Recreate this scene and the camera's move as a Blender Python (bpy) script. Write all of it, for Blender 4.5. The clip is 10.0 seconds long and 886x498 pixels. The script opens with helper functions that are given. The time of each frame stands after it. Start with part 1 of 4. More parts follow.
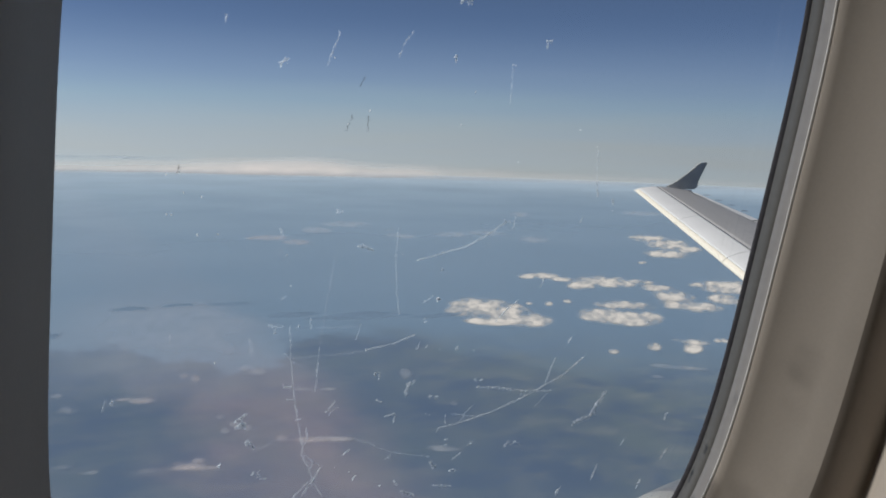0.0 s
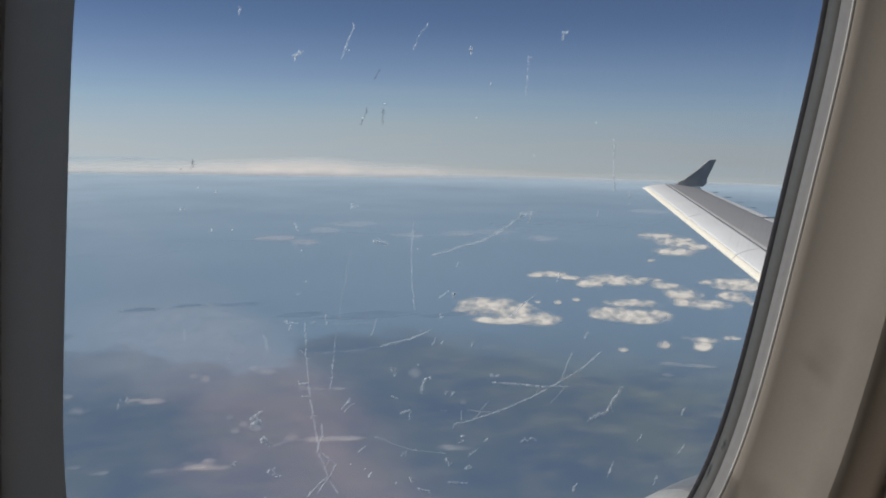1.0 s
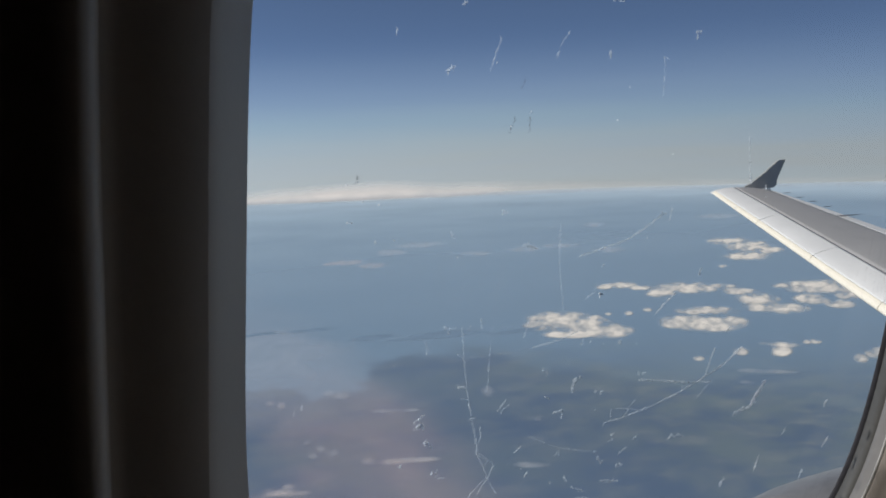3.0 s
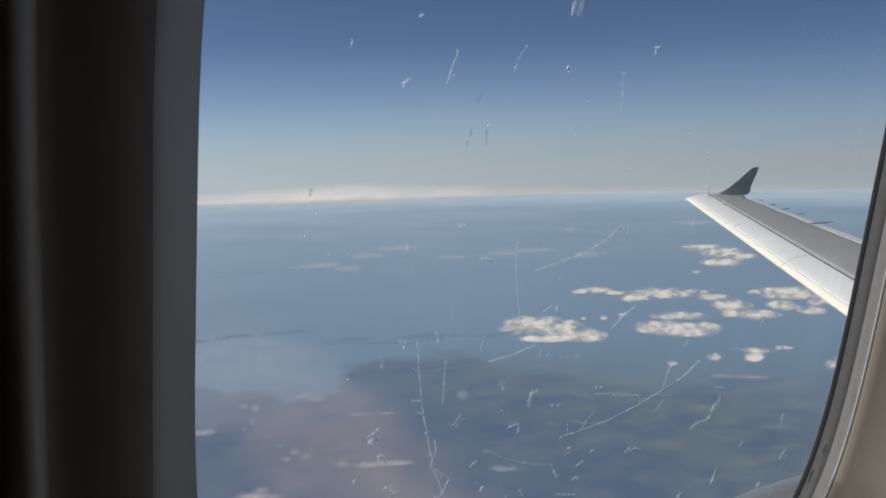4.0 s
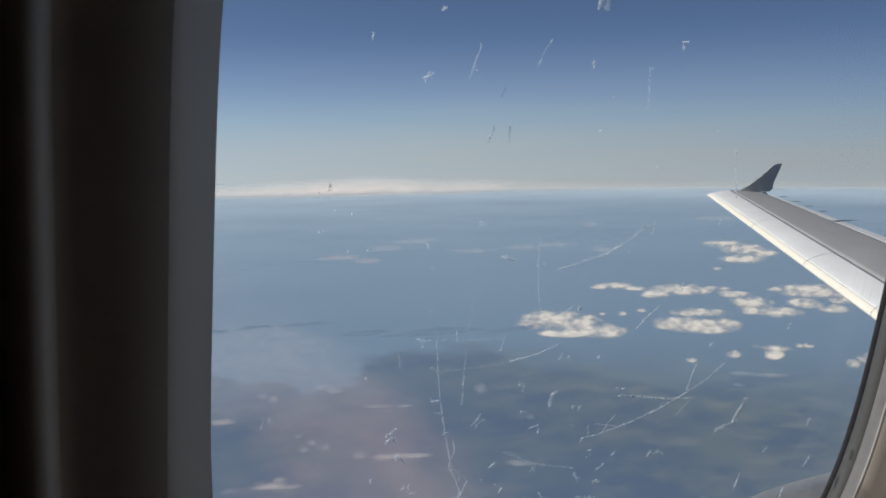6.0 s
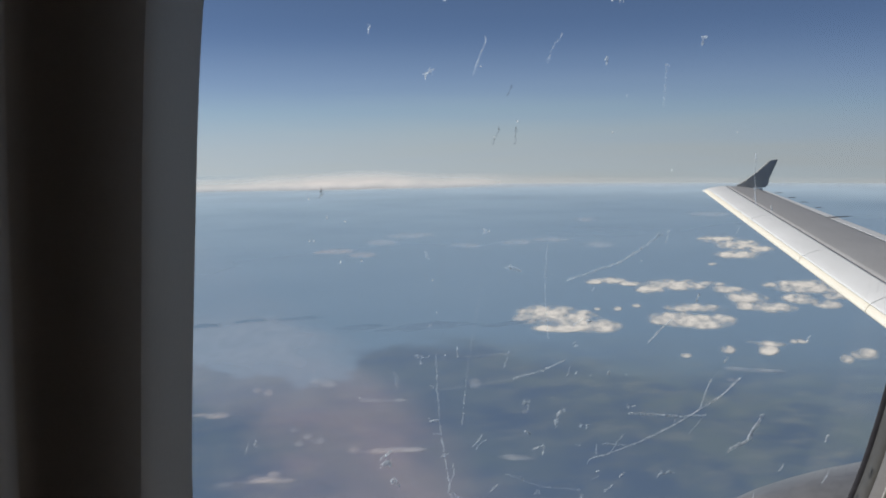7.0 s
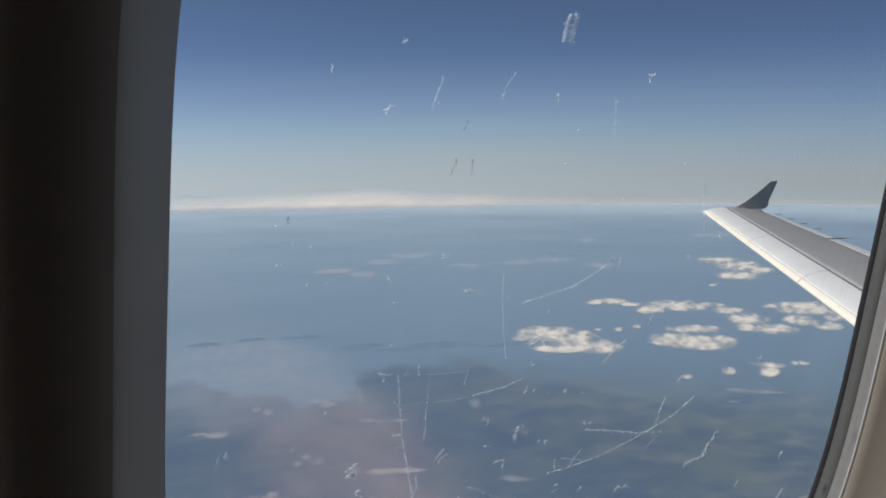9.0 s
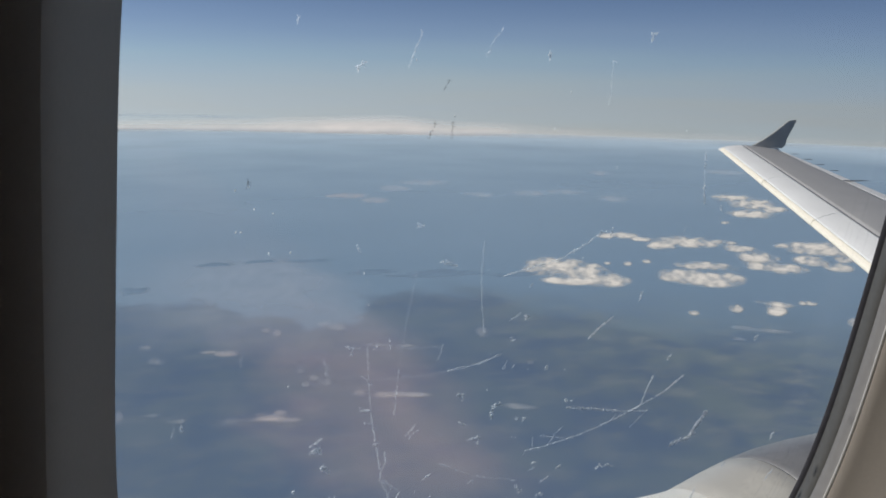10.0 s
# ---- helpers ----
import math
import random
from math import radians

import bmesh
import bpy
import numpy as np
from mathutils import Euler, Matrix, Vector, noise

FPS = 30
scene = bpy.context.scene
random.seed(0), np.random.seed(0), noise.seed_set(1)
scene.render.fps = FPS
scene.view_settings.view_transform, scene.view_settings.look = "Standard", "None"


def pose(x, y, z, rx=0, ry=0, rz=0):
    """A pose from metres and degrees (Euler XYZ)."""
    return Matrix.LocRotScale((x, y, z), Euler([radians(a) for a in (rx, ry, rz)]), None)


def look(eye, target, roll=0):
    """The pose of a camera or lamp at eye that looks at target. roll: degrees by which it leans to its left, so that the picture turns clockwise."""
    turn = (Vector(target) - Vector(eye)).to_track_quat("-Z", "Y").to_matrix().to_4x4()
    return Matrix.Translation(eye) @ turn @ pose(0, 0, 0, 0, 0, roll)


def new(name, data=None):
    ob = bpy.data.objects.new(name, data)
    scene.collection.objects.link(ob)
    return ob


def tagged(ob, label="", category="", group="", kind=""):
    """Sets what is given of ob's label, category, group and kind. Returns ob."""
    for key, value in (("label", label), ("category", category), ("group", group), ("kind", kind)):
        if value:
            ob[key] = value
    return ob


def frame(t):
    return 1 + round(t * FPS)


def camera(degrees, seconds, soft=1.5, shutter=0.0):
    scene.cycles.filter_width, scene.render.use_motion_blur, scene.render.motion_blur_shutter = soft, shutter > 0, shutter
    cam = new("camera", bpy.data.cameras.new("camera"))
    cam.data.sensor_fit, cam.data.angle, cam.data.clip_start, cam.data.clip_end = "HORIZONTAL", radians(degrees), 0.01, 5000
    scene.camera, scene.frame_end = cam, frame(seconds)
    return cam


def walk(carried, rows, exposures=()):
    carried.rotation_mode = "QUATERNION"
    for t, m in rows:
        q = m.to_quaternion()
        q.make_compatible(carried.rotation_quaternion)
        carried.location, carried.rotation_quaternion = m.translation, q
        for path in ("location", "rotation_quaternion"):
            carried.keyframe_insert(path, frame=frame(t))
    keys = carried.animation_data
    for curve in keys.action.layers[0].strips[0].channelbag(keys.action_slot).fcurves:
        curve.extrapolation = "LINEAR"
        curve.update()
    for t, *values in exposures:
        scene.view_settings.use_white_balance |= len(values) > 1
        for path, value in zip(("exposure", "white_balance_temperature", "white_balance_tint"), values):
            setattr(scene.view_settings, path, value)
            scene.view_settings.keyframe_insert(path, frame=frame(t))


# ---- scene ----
cam = camera(52.0, 10.0, soft=1.8)
PATH = [
    (0, (-0.14971, -0.27280, 0.08980), (0.72645, 1.50574, -0.17316), 1.683),
    (0.5, (-0.14774, -0.26771, 0.08863), (0.72868, 1.50977, -0.18055), 1.931),
    (1, (-0.15064, -0.26954, 0.08790), (0.70877, 1.51680, -0.17739), 1.247),
    (1.5, (-0.15983, -0.26740, 0.08446), (0.66996, 1.53317, -0.17899), 0.843),
    (2, (-0.17341, -0.26783, 0.07991), (0.61376, 1.55051, -0.19217), -1.274),
    (2.5, (-0.18004, -0.26970, 0.08544), (0.54029, 1.57988, -0.15986), -3.078),
    (2.7, (-0.18112, -0.26784, 0.08436), (0.53485, 1.58499, -0.14891), -2.526),
    (3.8, (-0.16885, -0.26716, 0.08778), (0.59587, 1.56864, -0.12443), -1.908),
    (4, (-0.17196, -0.26788, 0.08754), (0.60558, 1.56177, -0.13117), -1.556),
    (4.5, (-0.17676, -0.26928, 0.08925), (0.57528, 1.57238, -0.11745), -0.168),
    (5, (-0.18242, -0.26696, 0.08667), (0.54748, 1.58174, -0.13602), -0.444),
    (5.5, (-0.17784, -0.26258, 0.09212), (0.55031, 1.58647, -0.13329), -1.254),
    (5.7, (-0.17009, -0.26307, 0.08774), (0.56014, 1.58411, -0.14614), -1.173),
    (6.8, (-0.17126, -0.25226, 0.09086), (0.58447, 1.58572, -0.13430), -0.858),
    (7, (-0.16411, -0.24382, 0.09036), (0.58207, 1.59564, -0.15380), -0.803),
    (7.5, (-0.16690, -0.25093, 0.09194), (0.55753, 1.59474, -0.17020), -1.050),
    (8, (-0.16583, -0.25429, 0.09002), (0.55537, 1.59753, -0.13504), -0.112),
    (8.5, (-0.17047, -0.25455, 0.08867), (0.55822, 1.59812, -0.10272), 0.030),
    (9, (-0.15928, -0.26326, 0.09351), (0.58779, 1.58106, -0.10743), -0.562),
    (9.5, (-0.15611, -0.26472, 0.09332), (0.60502, 1.57409, -0.10539), -0.955),
    (10, (-0.14214, -0.24784, 0.10296), (0.57468, 1.58477, -0.25438), 1.313),
]
walk(cam, [(t, look(eye, target, roll)) for t, eye, target, roll in PATH], [(0, 0.29), (2.5, 0.31), (5, 0.38), (8.5, 0.38), (10, 0.32)])

# ---- sky and sun ----
SUN_AT = Vector((-0.78, 0.11, 0.62)).normalized()
world = bpy.data.worlds.new("sky")
scene.world = world
world.use_nodes = True
wn, wl = world.node_tree.nodes, world.node_tree.links
wn.clear()
w_out = wn.new("ShaderNodeOutputWorld")
w_bg = wn.new("ShaderNodeBackground")
w_sky = wn.new("ShaderNodeTexSky")
w_sky.sky_type = "NISHITA"
w_sky.sun_disc = False
w_sky.sun_elevation = math.asin(SUN_AT.z)
w_sky.sun_rotation = math.atan2(SUN_AT.x, SUN_AT.y)
w_sky.altitude = 9000
w_sky.air_density, w_sky.dust_density, w_sky.ozone_density = 1.0, 1.3, 1.0
w_tc = wn.new("ShaderNodeTexCoord")
w_map = wn.new("ShaderNodeMapping")      # the horizon seen from the air lies three degrees low
w_map.inputs["Location"].default_value = (0, 0, 0.055)
wl.new(w_tc.outputs["Generated"], w_map.inputs["Vector"])
wl.new(w_map.outputs["Vector"], w_sky.inputs["Vector"])
w_sep = wn.new("ShaderNodeSeparateXYZ")
wl.new(w_tc.outputs["Generated"], w_sep.inputs[0])
w_low = wn.new("ShaderNodeMapRange")     # pale haze lies along the horizon
w_low.interpolation_type = "SMOOTHSTEP"
w_low.inputs["From Min"].default_value, w_low.inputs["From Max"].default_value = 0.125, -0.035
w_low.inputs["To Max"].default_value = 0.92
wl.new(w_sep.outputs["Z"], w_low.inputs["Value"])
w_mix = wn.new("ShaderNodeMix")
w_mix.data_type = "RGBA"
w_flat = wn.new("ShaderNodeMapping")     # drawn out into level streaks
w_flat.inputs["Scale"].default_value = (2.2, 2.2, 34)
wl.new(w_tc.outputs["Generated"], w_flat.inputs["Vector"])
w_noise = wn.new("ShaderNodeTexNoise")
w_noise.inputs["Scale"].default_value, w_noise.inputs["Detail"].default_value = 1.6, 4
wl.new(w_flat.outputs["Vector"], w_noise.inputs["Vector"])
w_vary = wn.new("ShaderNodeMapRange")
w_vary.inputs["From Min"].default_value, w_vary.inputs["From Max"].default_value = 0.3, 0.7
w_vary.inputs["To Min"].default_value, w_vary.inputs["To Max"].default_value = 0.86, 1.06
wl.new(w_noise.outputs["Fac"], w_vary.inputs["Value"])
w_mul = wn.new("ShaderNodeMath")
w_mul.operation = "MULTIPLY"
w_mul.use_clamp = True
wl.new(w_low.outputs["Result"], w_mul.inputs[0])
wl.new(w_vary.outputs["Result"], w_mul.inputs[1])
wl.new(w_mul.outputs[0], w_mix.inputs["Factor"])
w_dull = wn.new("ShaderNodeVectorMath")  # thin high haze greys the blue a little
w_dull.operation = "MULTIPLY"
w_dull.inputs[1].default_value = (1.0, 0.985, 0.96)
wl.new(w_sky.outputs["Color"], w_dull.inputs[0])
wl.new(w_dull.outputs[0], w_mix.inputs[6])
w_tone = wn.new("ShaderNodeValToRGB")    # bluish above, creamy close to the horizon
w_tone.color_ramp.elements[0].position, w_tone.color_ramp.elements[0].color = 0.30, (0.68, 0.89, 1.10, 1)
mid_tone = w_tone.color_ramp.elements.new(0.60)
mid_tone.color = (0.735, 0.96, 1.045, 1)
last_tone = w_tone.color_ramp.elements[2]
last_tone.position, last_tone.color = 0.92, (0.87, 0.945, 0.965, 1)
wl.new(w_low.outputs["Result"], w_tone.inputs[0])
w_gain = wn.new("ShaderNodeVectorMath")
w_gain.operation = "SCALE"
w_gain.inputs["Scale"].default_value = 4.85
wl.new(w_tone.outputs[0], w_gain.inputs[0])
wl.new(w_gain.outputs[0], w_mix.inputs[7])
w_side = wn.new("ShaderNodeMapRange")    # the sky is brighter on the sun's side
w_side.inputs["From Min"].default_value, w_side.inputs["From Max"].default_value = 0.0, 0.8
w_side.inputs["To Min"].default_value, w_side.inputs["To Max"].default_value = 1.20, 0.80
wl.new(w_sep.outputs["X"], w_side.inputs["Value"])
w_sided = wn.new("ShaderNodeVectorMath")
w_sided.operation = "SCALE"
wl.new(w_mix.outputs[2], w_sided.inputs[0])
wl.new(w_side.outputs["Result"], w_sided.inputs["Scale"])
wl.new(w_sided.outputs[0], w_bg.inputs["Color"])
w_bg.inputs["Strength"].default_value = 0.077
wl.new(w_bg.outputs["Background"], w_out.inputs["Surface"])

sun_data = bpy.data.lights.new("sun", "SUN")
sun_data.energy, sun_data.angle, sun_data.color = 3.05, radians(3.0), (1.0, 0.97, 0.92)
sun = new("sun", sun_data)
sun.matrix_world = look(SUN_AT * 60, (0, 0, 0))


# ---- materials ----
def material(name, color, rough=0.5, metal=0.0, spec=0.5, scale=0.0, vary=0.15, bump=0.0, scale2=None):
    """Principled paint, plastic or metal, with colour that varies at two scales and a fine relief."""
    m = bpy.data.materials.new(name)
    m.use_nodes = True
    nt = m.node_tree
    b = nt.nodes["Principled BSDF"]
    b.inputs["Base Color"].default_value = (*color, 1)
    b.inputs["Roughness"].default_value = rough
    b.inputs["Metallic"].default_value = metal
    b.inputs["Specular IOR Level"].default_value = spec
    if scale:
        tc = nt.nodes.new("ShaderNodeTexCoord")
        n1, n2 = nt.nodes.new("ShaderNodeTexNoise"), nt.nodes.new("ShaderNodeTexNoise")
        n1.inputs["Scale"].default_value, n1.inputs["Detail"].default_value = scale, 6
        n2.inputs["Scale"].default_value, n2.inputs["Detail"].default_value = scale2 or scale * 12, 4
        add = nt.nodes.new("ShaderNodeMath")
        add.operation = "ADD"
        ramp = nt.nodes.new("ShaderNodeMapRange")
        ramp.inputs["From Min"].default_value, ramp.inputs["From Max"].default_value = 0.6, 1.4
        ramp.inputs["To Min"].default_value, ramp.inputs["To Max"].default_value = 1 - vary, 1 + vary
        mul = nt.nodes.new("ShaderNodeMix")
        mul.data_type, mul.blend_type = "RGBA", "MULTIPLY"
        mul.inputs["Factor"].default_value = 1
        mul.inputs[6].default_value = (*color, 1)
        for n in (n1, n2):
            nt.links.new(tc.outputs["Object"], n.inputs["Vector"])
        nt.links.new(n1.outputs["Fac"], add.inputs[0])
        nt.links.new(n2.outputs["Fac"], add.inputs[1])
        nt.links.new(add.outputs[0], ramp.inputs["Value"])
        nt.links.new(ramp.outputs["Result"], mul.inputs[7])
        nt.links.new(mul.outputs[2], b.inputs["Base Color"])
        if bump:
            bp = nt.nodes.new("ShaderNodeBump")
            bp.inputs["Strength"].default_value, bp.inputs["Distance"].default_value = 0.5, bump
            nt.links.new(n2.outputs["Fac"], bp.inputs["Height"])
            nt.links.new(bp.outputs["Normal"], b.inputs["Normal"])
    return m


PANEL = material("sidewall plastic", (0.68, 0.605, 0.525), 0.55, scale=14, vary=0.035, bump=0.00003, scale2=700)
RUBBER = material("black window rubber", (0.065, 0.063, 0.072), 0.6, scale=30, vary=0.3)
GASKET = material("grey gasket", (0.16, 0.157, 0.148), 0.5, scale=30, vary=0.12)
STRIP = material("pale grey plastic", (0.35, 0.33, 0.31), 0.45, scale=25, vary=0.10)
LIP = material("pale retainer bead", (0.86, 0.83, 0.78), 0.35, scale=20, vary=0.12)
CABIN = material("dim cabin lining", (0.74, 0.60, 0.49), 0.8, scale=3, vary=0.2)
CARPET = material("dark carpet", (0.10, 0.07, 0.06), 0.95, scale=20, vary=0.3)
SLAT = material("pale wing paint", (0.76, 0.755, 0.73), 0.5, scale=1.6, vary=0.08)
BOX = material("mid grey wing paint", (0.38, 0.372, 0.362), 0.55, scale=1.2, vary=0.10)
JOINT = material("dark joint sealant", (0.15, 0.14, 0.14), 0.7, scale=3, vary=0.3)
FENCE = material("dark grey fence paint", (0.37, 0.365, 0.345), 0.5, scale=4, vary=0.2)
COWL = material("grey engine cowl paint", (0.40, 0.385, 0.365), 0.36, metal=0.6, spec=0.8, scale=1.2, vary=0.18)
# lit copy of the cowl paint: the sun's highlight is in its colour
COWL_LIT = material("cowl paint with sun highlight painted in", (0.70, 0.66, 0.57), 0.34, metal=0.40, spec=0.9, scale=2.2, vary=0.12)
METAL = material("bare leading-edge metal", (0.97, 0.90, 0.74), 0.5, metal=0.15, scale=3, vary=0.05)
POLISHED = material("bare metal intake lip", (0.97, 0.93, 0.82), 0.36, metal=0.2, spec=0.9, scale=4, vary=0.05)


def glass(name):
    m = bpy.data.materials.new(name)
    m.use_nodes = True
    nt = m.node_tree
    nt.nodes.clear()
    out = nt.nodes.new("ShaderNodeOutputMaterial")
    tr, gl, mx = nt.nodes.new("ShaderNodeBsdfTransparent"), nt.nodes.new("ShaderNodeBsdfGlossy"), nt.nodes.new("ShaderNodeMixShader")
    tr.inputs["Color"].default_value = (0.96, 0.965, 0.97, 1)
    gl.inputs["Roughness"].default_value = 0.0
    fr = nt.nodes.new("ShaderNodeFresnel")
    fr.inputs["IOR"].default_value = 1.12
    # three plies stand behind one another: what one mirrors the next cannot pass
    keep = nt.nodes.new("ShaderNodeMath")
    keep.operation = "SUBTRACT"
    keep.inputs[0].default_value = 1.0
    nt.links.new(fr.outputs[0], keep.inputs[1])
    plies = nt.nodes.new("ShaderNodeMath")
    plies.operation = "POWER"
    plies.inputs[1].default_value = 4.0
    nt.links.new(keep.outputs[0], plies.inputs[0])
    lost = nt.nodes.new("ShaderNodeMath")
    lost.operation = "SUBTRACT"
    lost.inputs[0].default_value = 1.0
    nt.links.new(plies.outputs[0], lost.inputs[1])
    nt.links.new(lost.outputs[0], mx.inputs[0])
    nt.links.new(tr.outputs[0], mx.inputs[1])
    nt.links.new(gl.outputs[0], mx.inputs[2])
    nt.links.new(mx.outputs[0], out.inputs["Surface"])
    return m


def frosty(name, color, clear, through_light=0.6):
    """Ice and scratched plastic: lets part of the view through, scatters the rest both ways."""
    m = bpy.data.materials.new(name)
    m.use_nodes = True
    nt = m.node_tree
    nt.nodes.clear()
    out = nt.nodes.new("ShaderNodeOutputMaterial")
    df, tl, mx = nt.nodes.new("ShaderNodeBsdfDiffuse"), nt.nodes.new("ShaderNodeBsdfTranslucent"), nt.nodes.new("ShaderNodeMixShader")
    tr, mx2 = nt.nodes.new("ShaderNodeBsdfTransparent"), nt.nodes.new("ShaderNodeMixShader")
    df.inputs["Color"].default_value = tl.inputs["Color"].default_value = (*color, 1)
    mx.inputs[0].default_value = through_light
    nt.links.new(df.outputs[0], mx.inputs[1])
    nt.links.new(tl.outputs[0], mx.inputs[2])
    mx2.inputs[0].default_value = clear
    nt.links.new(mx.outputs[0], mx2.inputs[1])
    nt.links.new(tr.outputs[0], mx2.inputs[2])
    nt.links.new(mx2.outputs[0], out.inputs["Surface"])
    return m


GLASS = glass("acrylic window pane")
ICE = frosty("white frost", (0.95, 0.98, 1.0), 0.0, 0.75)
ICE_FAINT = frosty("faint frost", (0.88, 0.94, 1.0), 0.85)
ICE_THIN = frosty("thin frost", (0.92, 0.97, 1.0), 0.30, 0.75)
ICE_HALF = frosty("half clear frost", (0.90, 0.96, 1.0), 0.73, 0.7)
DULL = frosty("dull dried dirt", (0.20, 0.21, 0.22), 0.62, 0.3)
for m_ in (ICE, ICE_THIN):      # the facets of the ice glint
    nt_ = m_.node_tree
    last = [n for n in nt_.nodes if n.type == "MIX_SHADER" and n.outputs[0].links[0].to_node.type == "OUTPUT_MATERIAL"][0]
    inner, gloss, both = last.inputs[1].links[0].from_socket, nt_.nodes.new("ShaderNodeBsdfGlossy"), nt_.nodes.new("ShaderNodeMixShader")
    gloss.inputs["Roughness"].default_value = 0.42
    both.inputs[0].default_value = 0.18
    nt_.links.new(inner, both.inputs[1])
    nt_.links.new(gloss.outputs[0], both.inputs[2])
    nt_.links.new(both.outputs[0], last.inputs[1])
# translucent sheet that passes warm fill light into the cabin
FILL_SHEET = frosty("cream sheet for fill light", (0.22, 0.18, 0.145), 0.0, 0.85)
# nearly clear film that draws the reflections near the pane's edge
RIM_GLINT = frosty("painted rim reflection", (0.88, 0.94, 1.0), 0.980)


def veil_material(name, color, most, scale, floor, through_light=0.0):
    """A level sheet of vapour; the mesh carries how dense it is, broken up by noise."""
    m = frosty(name, color, 0.0, through_light)
    nt = m.node_tree
    mix = [n for n in nt.nodes if n.type == "MIX_SHADER" and n.outputs[0].links[0].to_node.type == "OUTPUT_MATERIAL"][0]
    at = nt.nodes.new("ShaderNodeAttribute")
    at.attribute_name = "dense"
    tc, nz = nt.nodes.new("ShaderNodeTexCoord"), nt.nodes.new("ShaderNodeTexNoise")
    nz.inputs["Scale"].default_value, nz.inputs["Detail"].default_value = scale, 3
    nt.links.new(tc.outputs["Object"], nz.inputs["Vector"])
    spread = nt.nodes.new("ShaderNodeMapRange")
    spread.inputs["From Min"].default_value, spread.inputs["From Max"].default_value = 0.3, 0.6
    spread.inputs["To Min"].default_value, spread.inputs["To Max"].default_value = floor * most, most
    nt.links.new(nz.outputs["Fac"], spread.inputs["Value"])
    mul = nt.nodes.new("ShaderNodeMath")
    mul.operation = "MULTIPLY"
    nt.links.new(at.outputs["Fac"], mul.inputs[0])
    nt.links.new(spread.outputs["Result"], mul.inputs[1])
    clear = nt.nodes.new("ShaderNodeMath")
    clear.operation = "SUBTRACT"
    clear.inputs[0].default_value = 1.0
    clear.use_clamp = True
    nt.links.new(mul.outputs[0], clear.inputs[1])
    nt.links.new(clear.outputs[0], mix.inputs[0])
    return m


BANK = veil_material("far cloud bank", (0.99, 0.88, 0.79), 0.85, 0.004, 0.7)
CLOUD = veil_material("cumulus cloud", (0.99, 0.925, 0.82), 0.88, 0.05, 0.74)
HAZY_CLOUD = veil_material("hazy cloud", (0.92, 0.85, 0.83), 0.29, 0.09, 0.65)
WISP = veil_material("thin cloud veil", (0.88, 0.90, 0.92), 0.24, 0.09, 0.6)
MIST = veil_material("pale distant mist", (0.57, 0.67, 0.75), 0.8, 0.0015, 0.8)


HAZE = veil_material("sea haze", (0.53, 0.675, 0.78), 1.0, 0.0025, 0.85)
nt_ = HAZE.node_tree                     # tinted pinkish over the coast
tint_at, tint_mix = nt_.nodes.new("ShaderNodeAttribute"), nt_.nodes.new("ShaderNodeMix")
tint_at.attribute_name = "tint"
tint_mix.data_type = "RGBA"
tint_mix.inputs[6].default_value, tint_mix.inputs[7].default_value = (0.53, 0.675, 0.78, 1), (0.70, 0.55, 0.56, 1)
nt_.links.new(tint_at.outputs["Fac"], tint_mix.inputs["Factor"])
# painted haze: the sheet's own colour pales towards the horizon
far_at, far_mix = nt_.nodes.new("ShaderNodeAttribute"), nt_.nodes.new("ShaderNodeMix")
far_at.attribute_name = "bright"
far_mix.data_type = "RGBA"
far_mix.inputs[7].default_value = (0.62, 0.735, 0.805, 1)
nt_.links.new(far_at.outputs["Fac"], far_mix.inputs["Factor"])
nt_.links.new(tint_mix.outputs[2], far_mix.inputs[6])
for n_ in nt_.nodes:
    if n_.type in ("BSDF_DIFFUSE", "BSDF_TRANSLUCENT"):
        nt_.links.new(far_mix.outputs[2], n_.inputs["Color"])


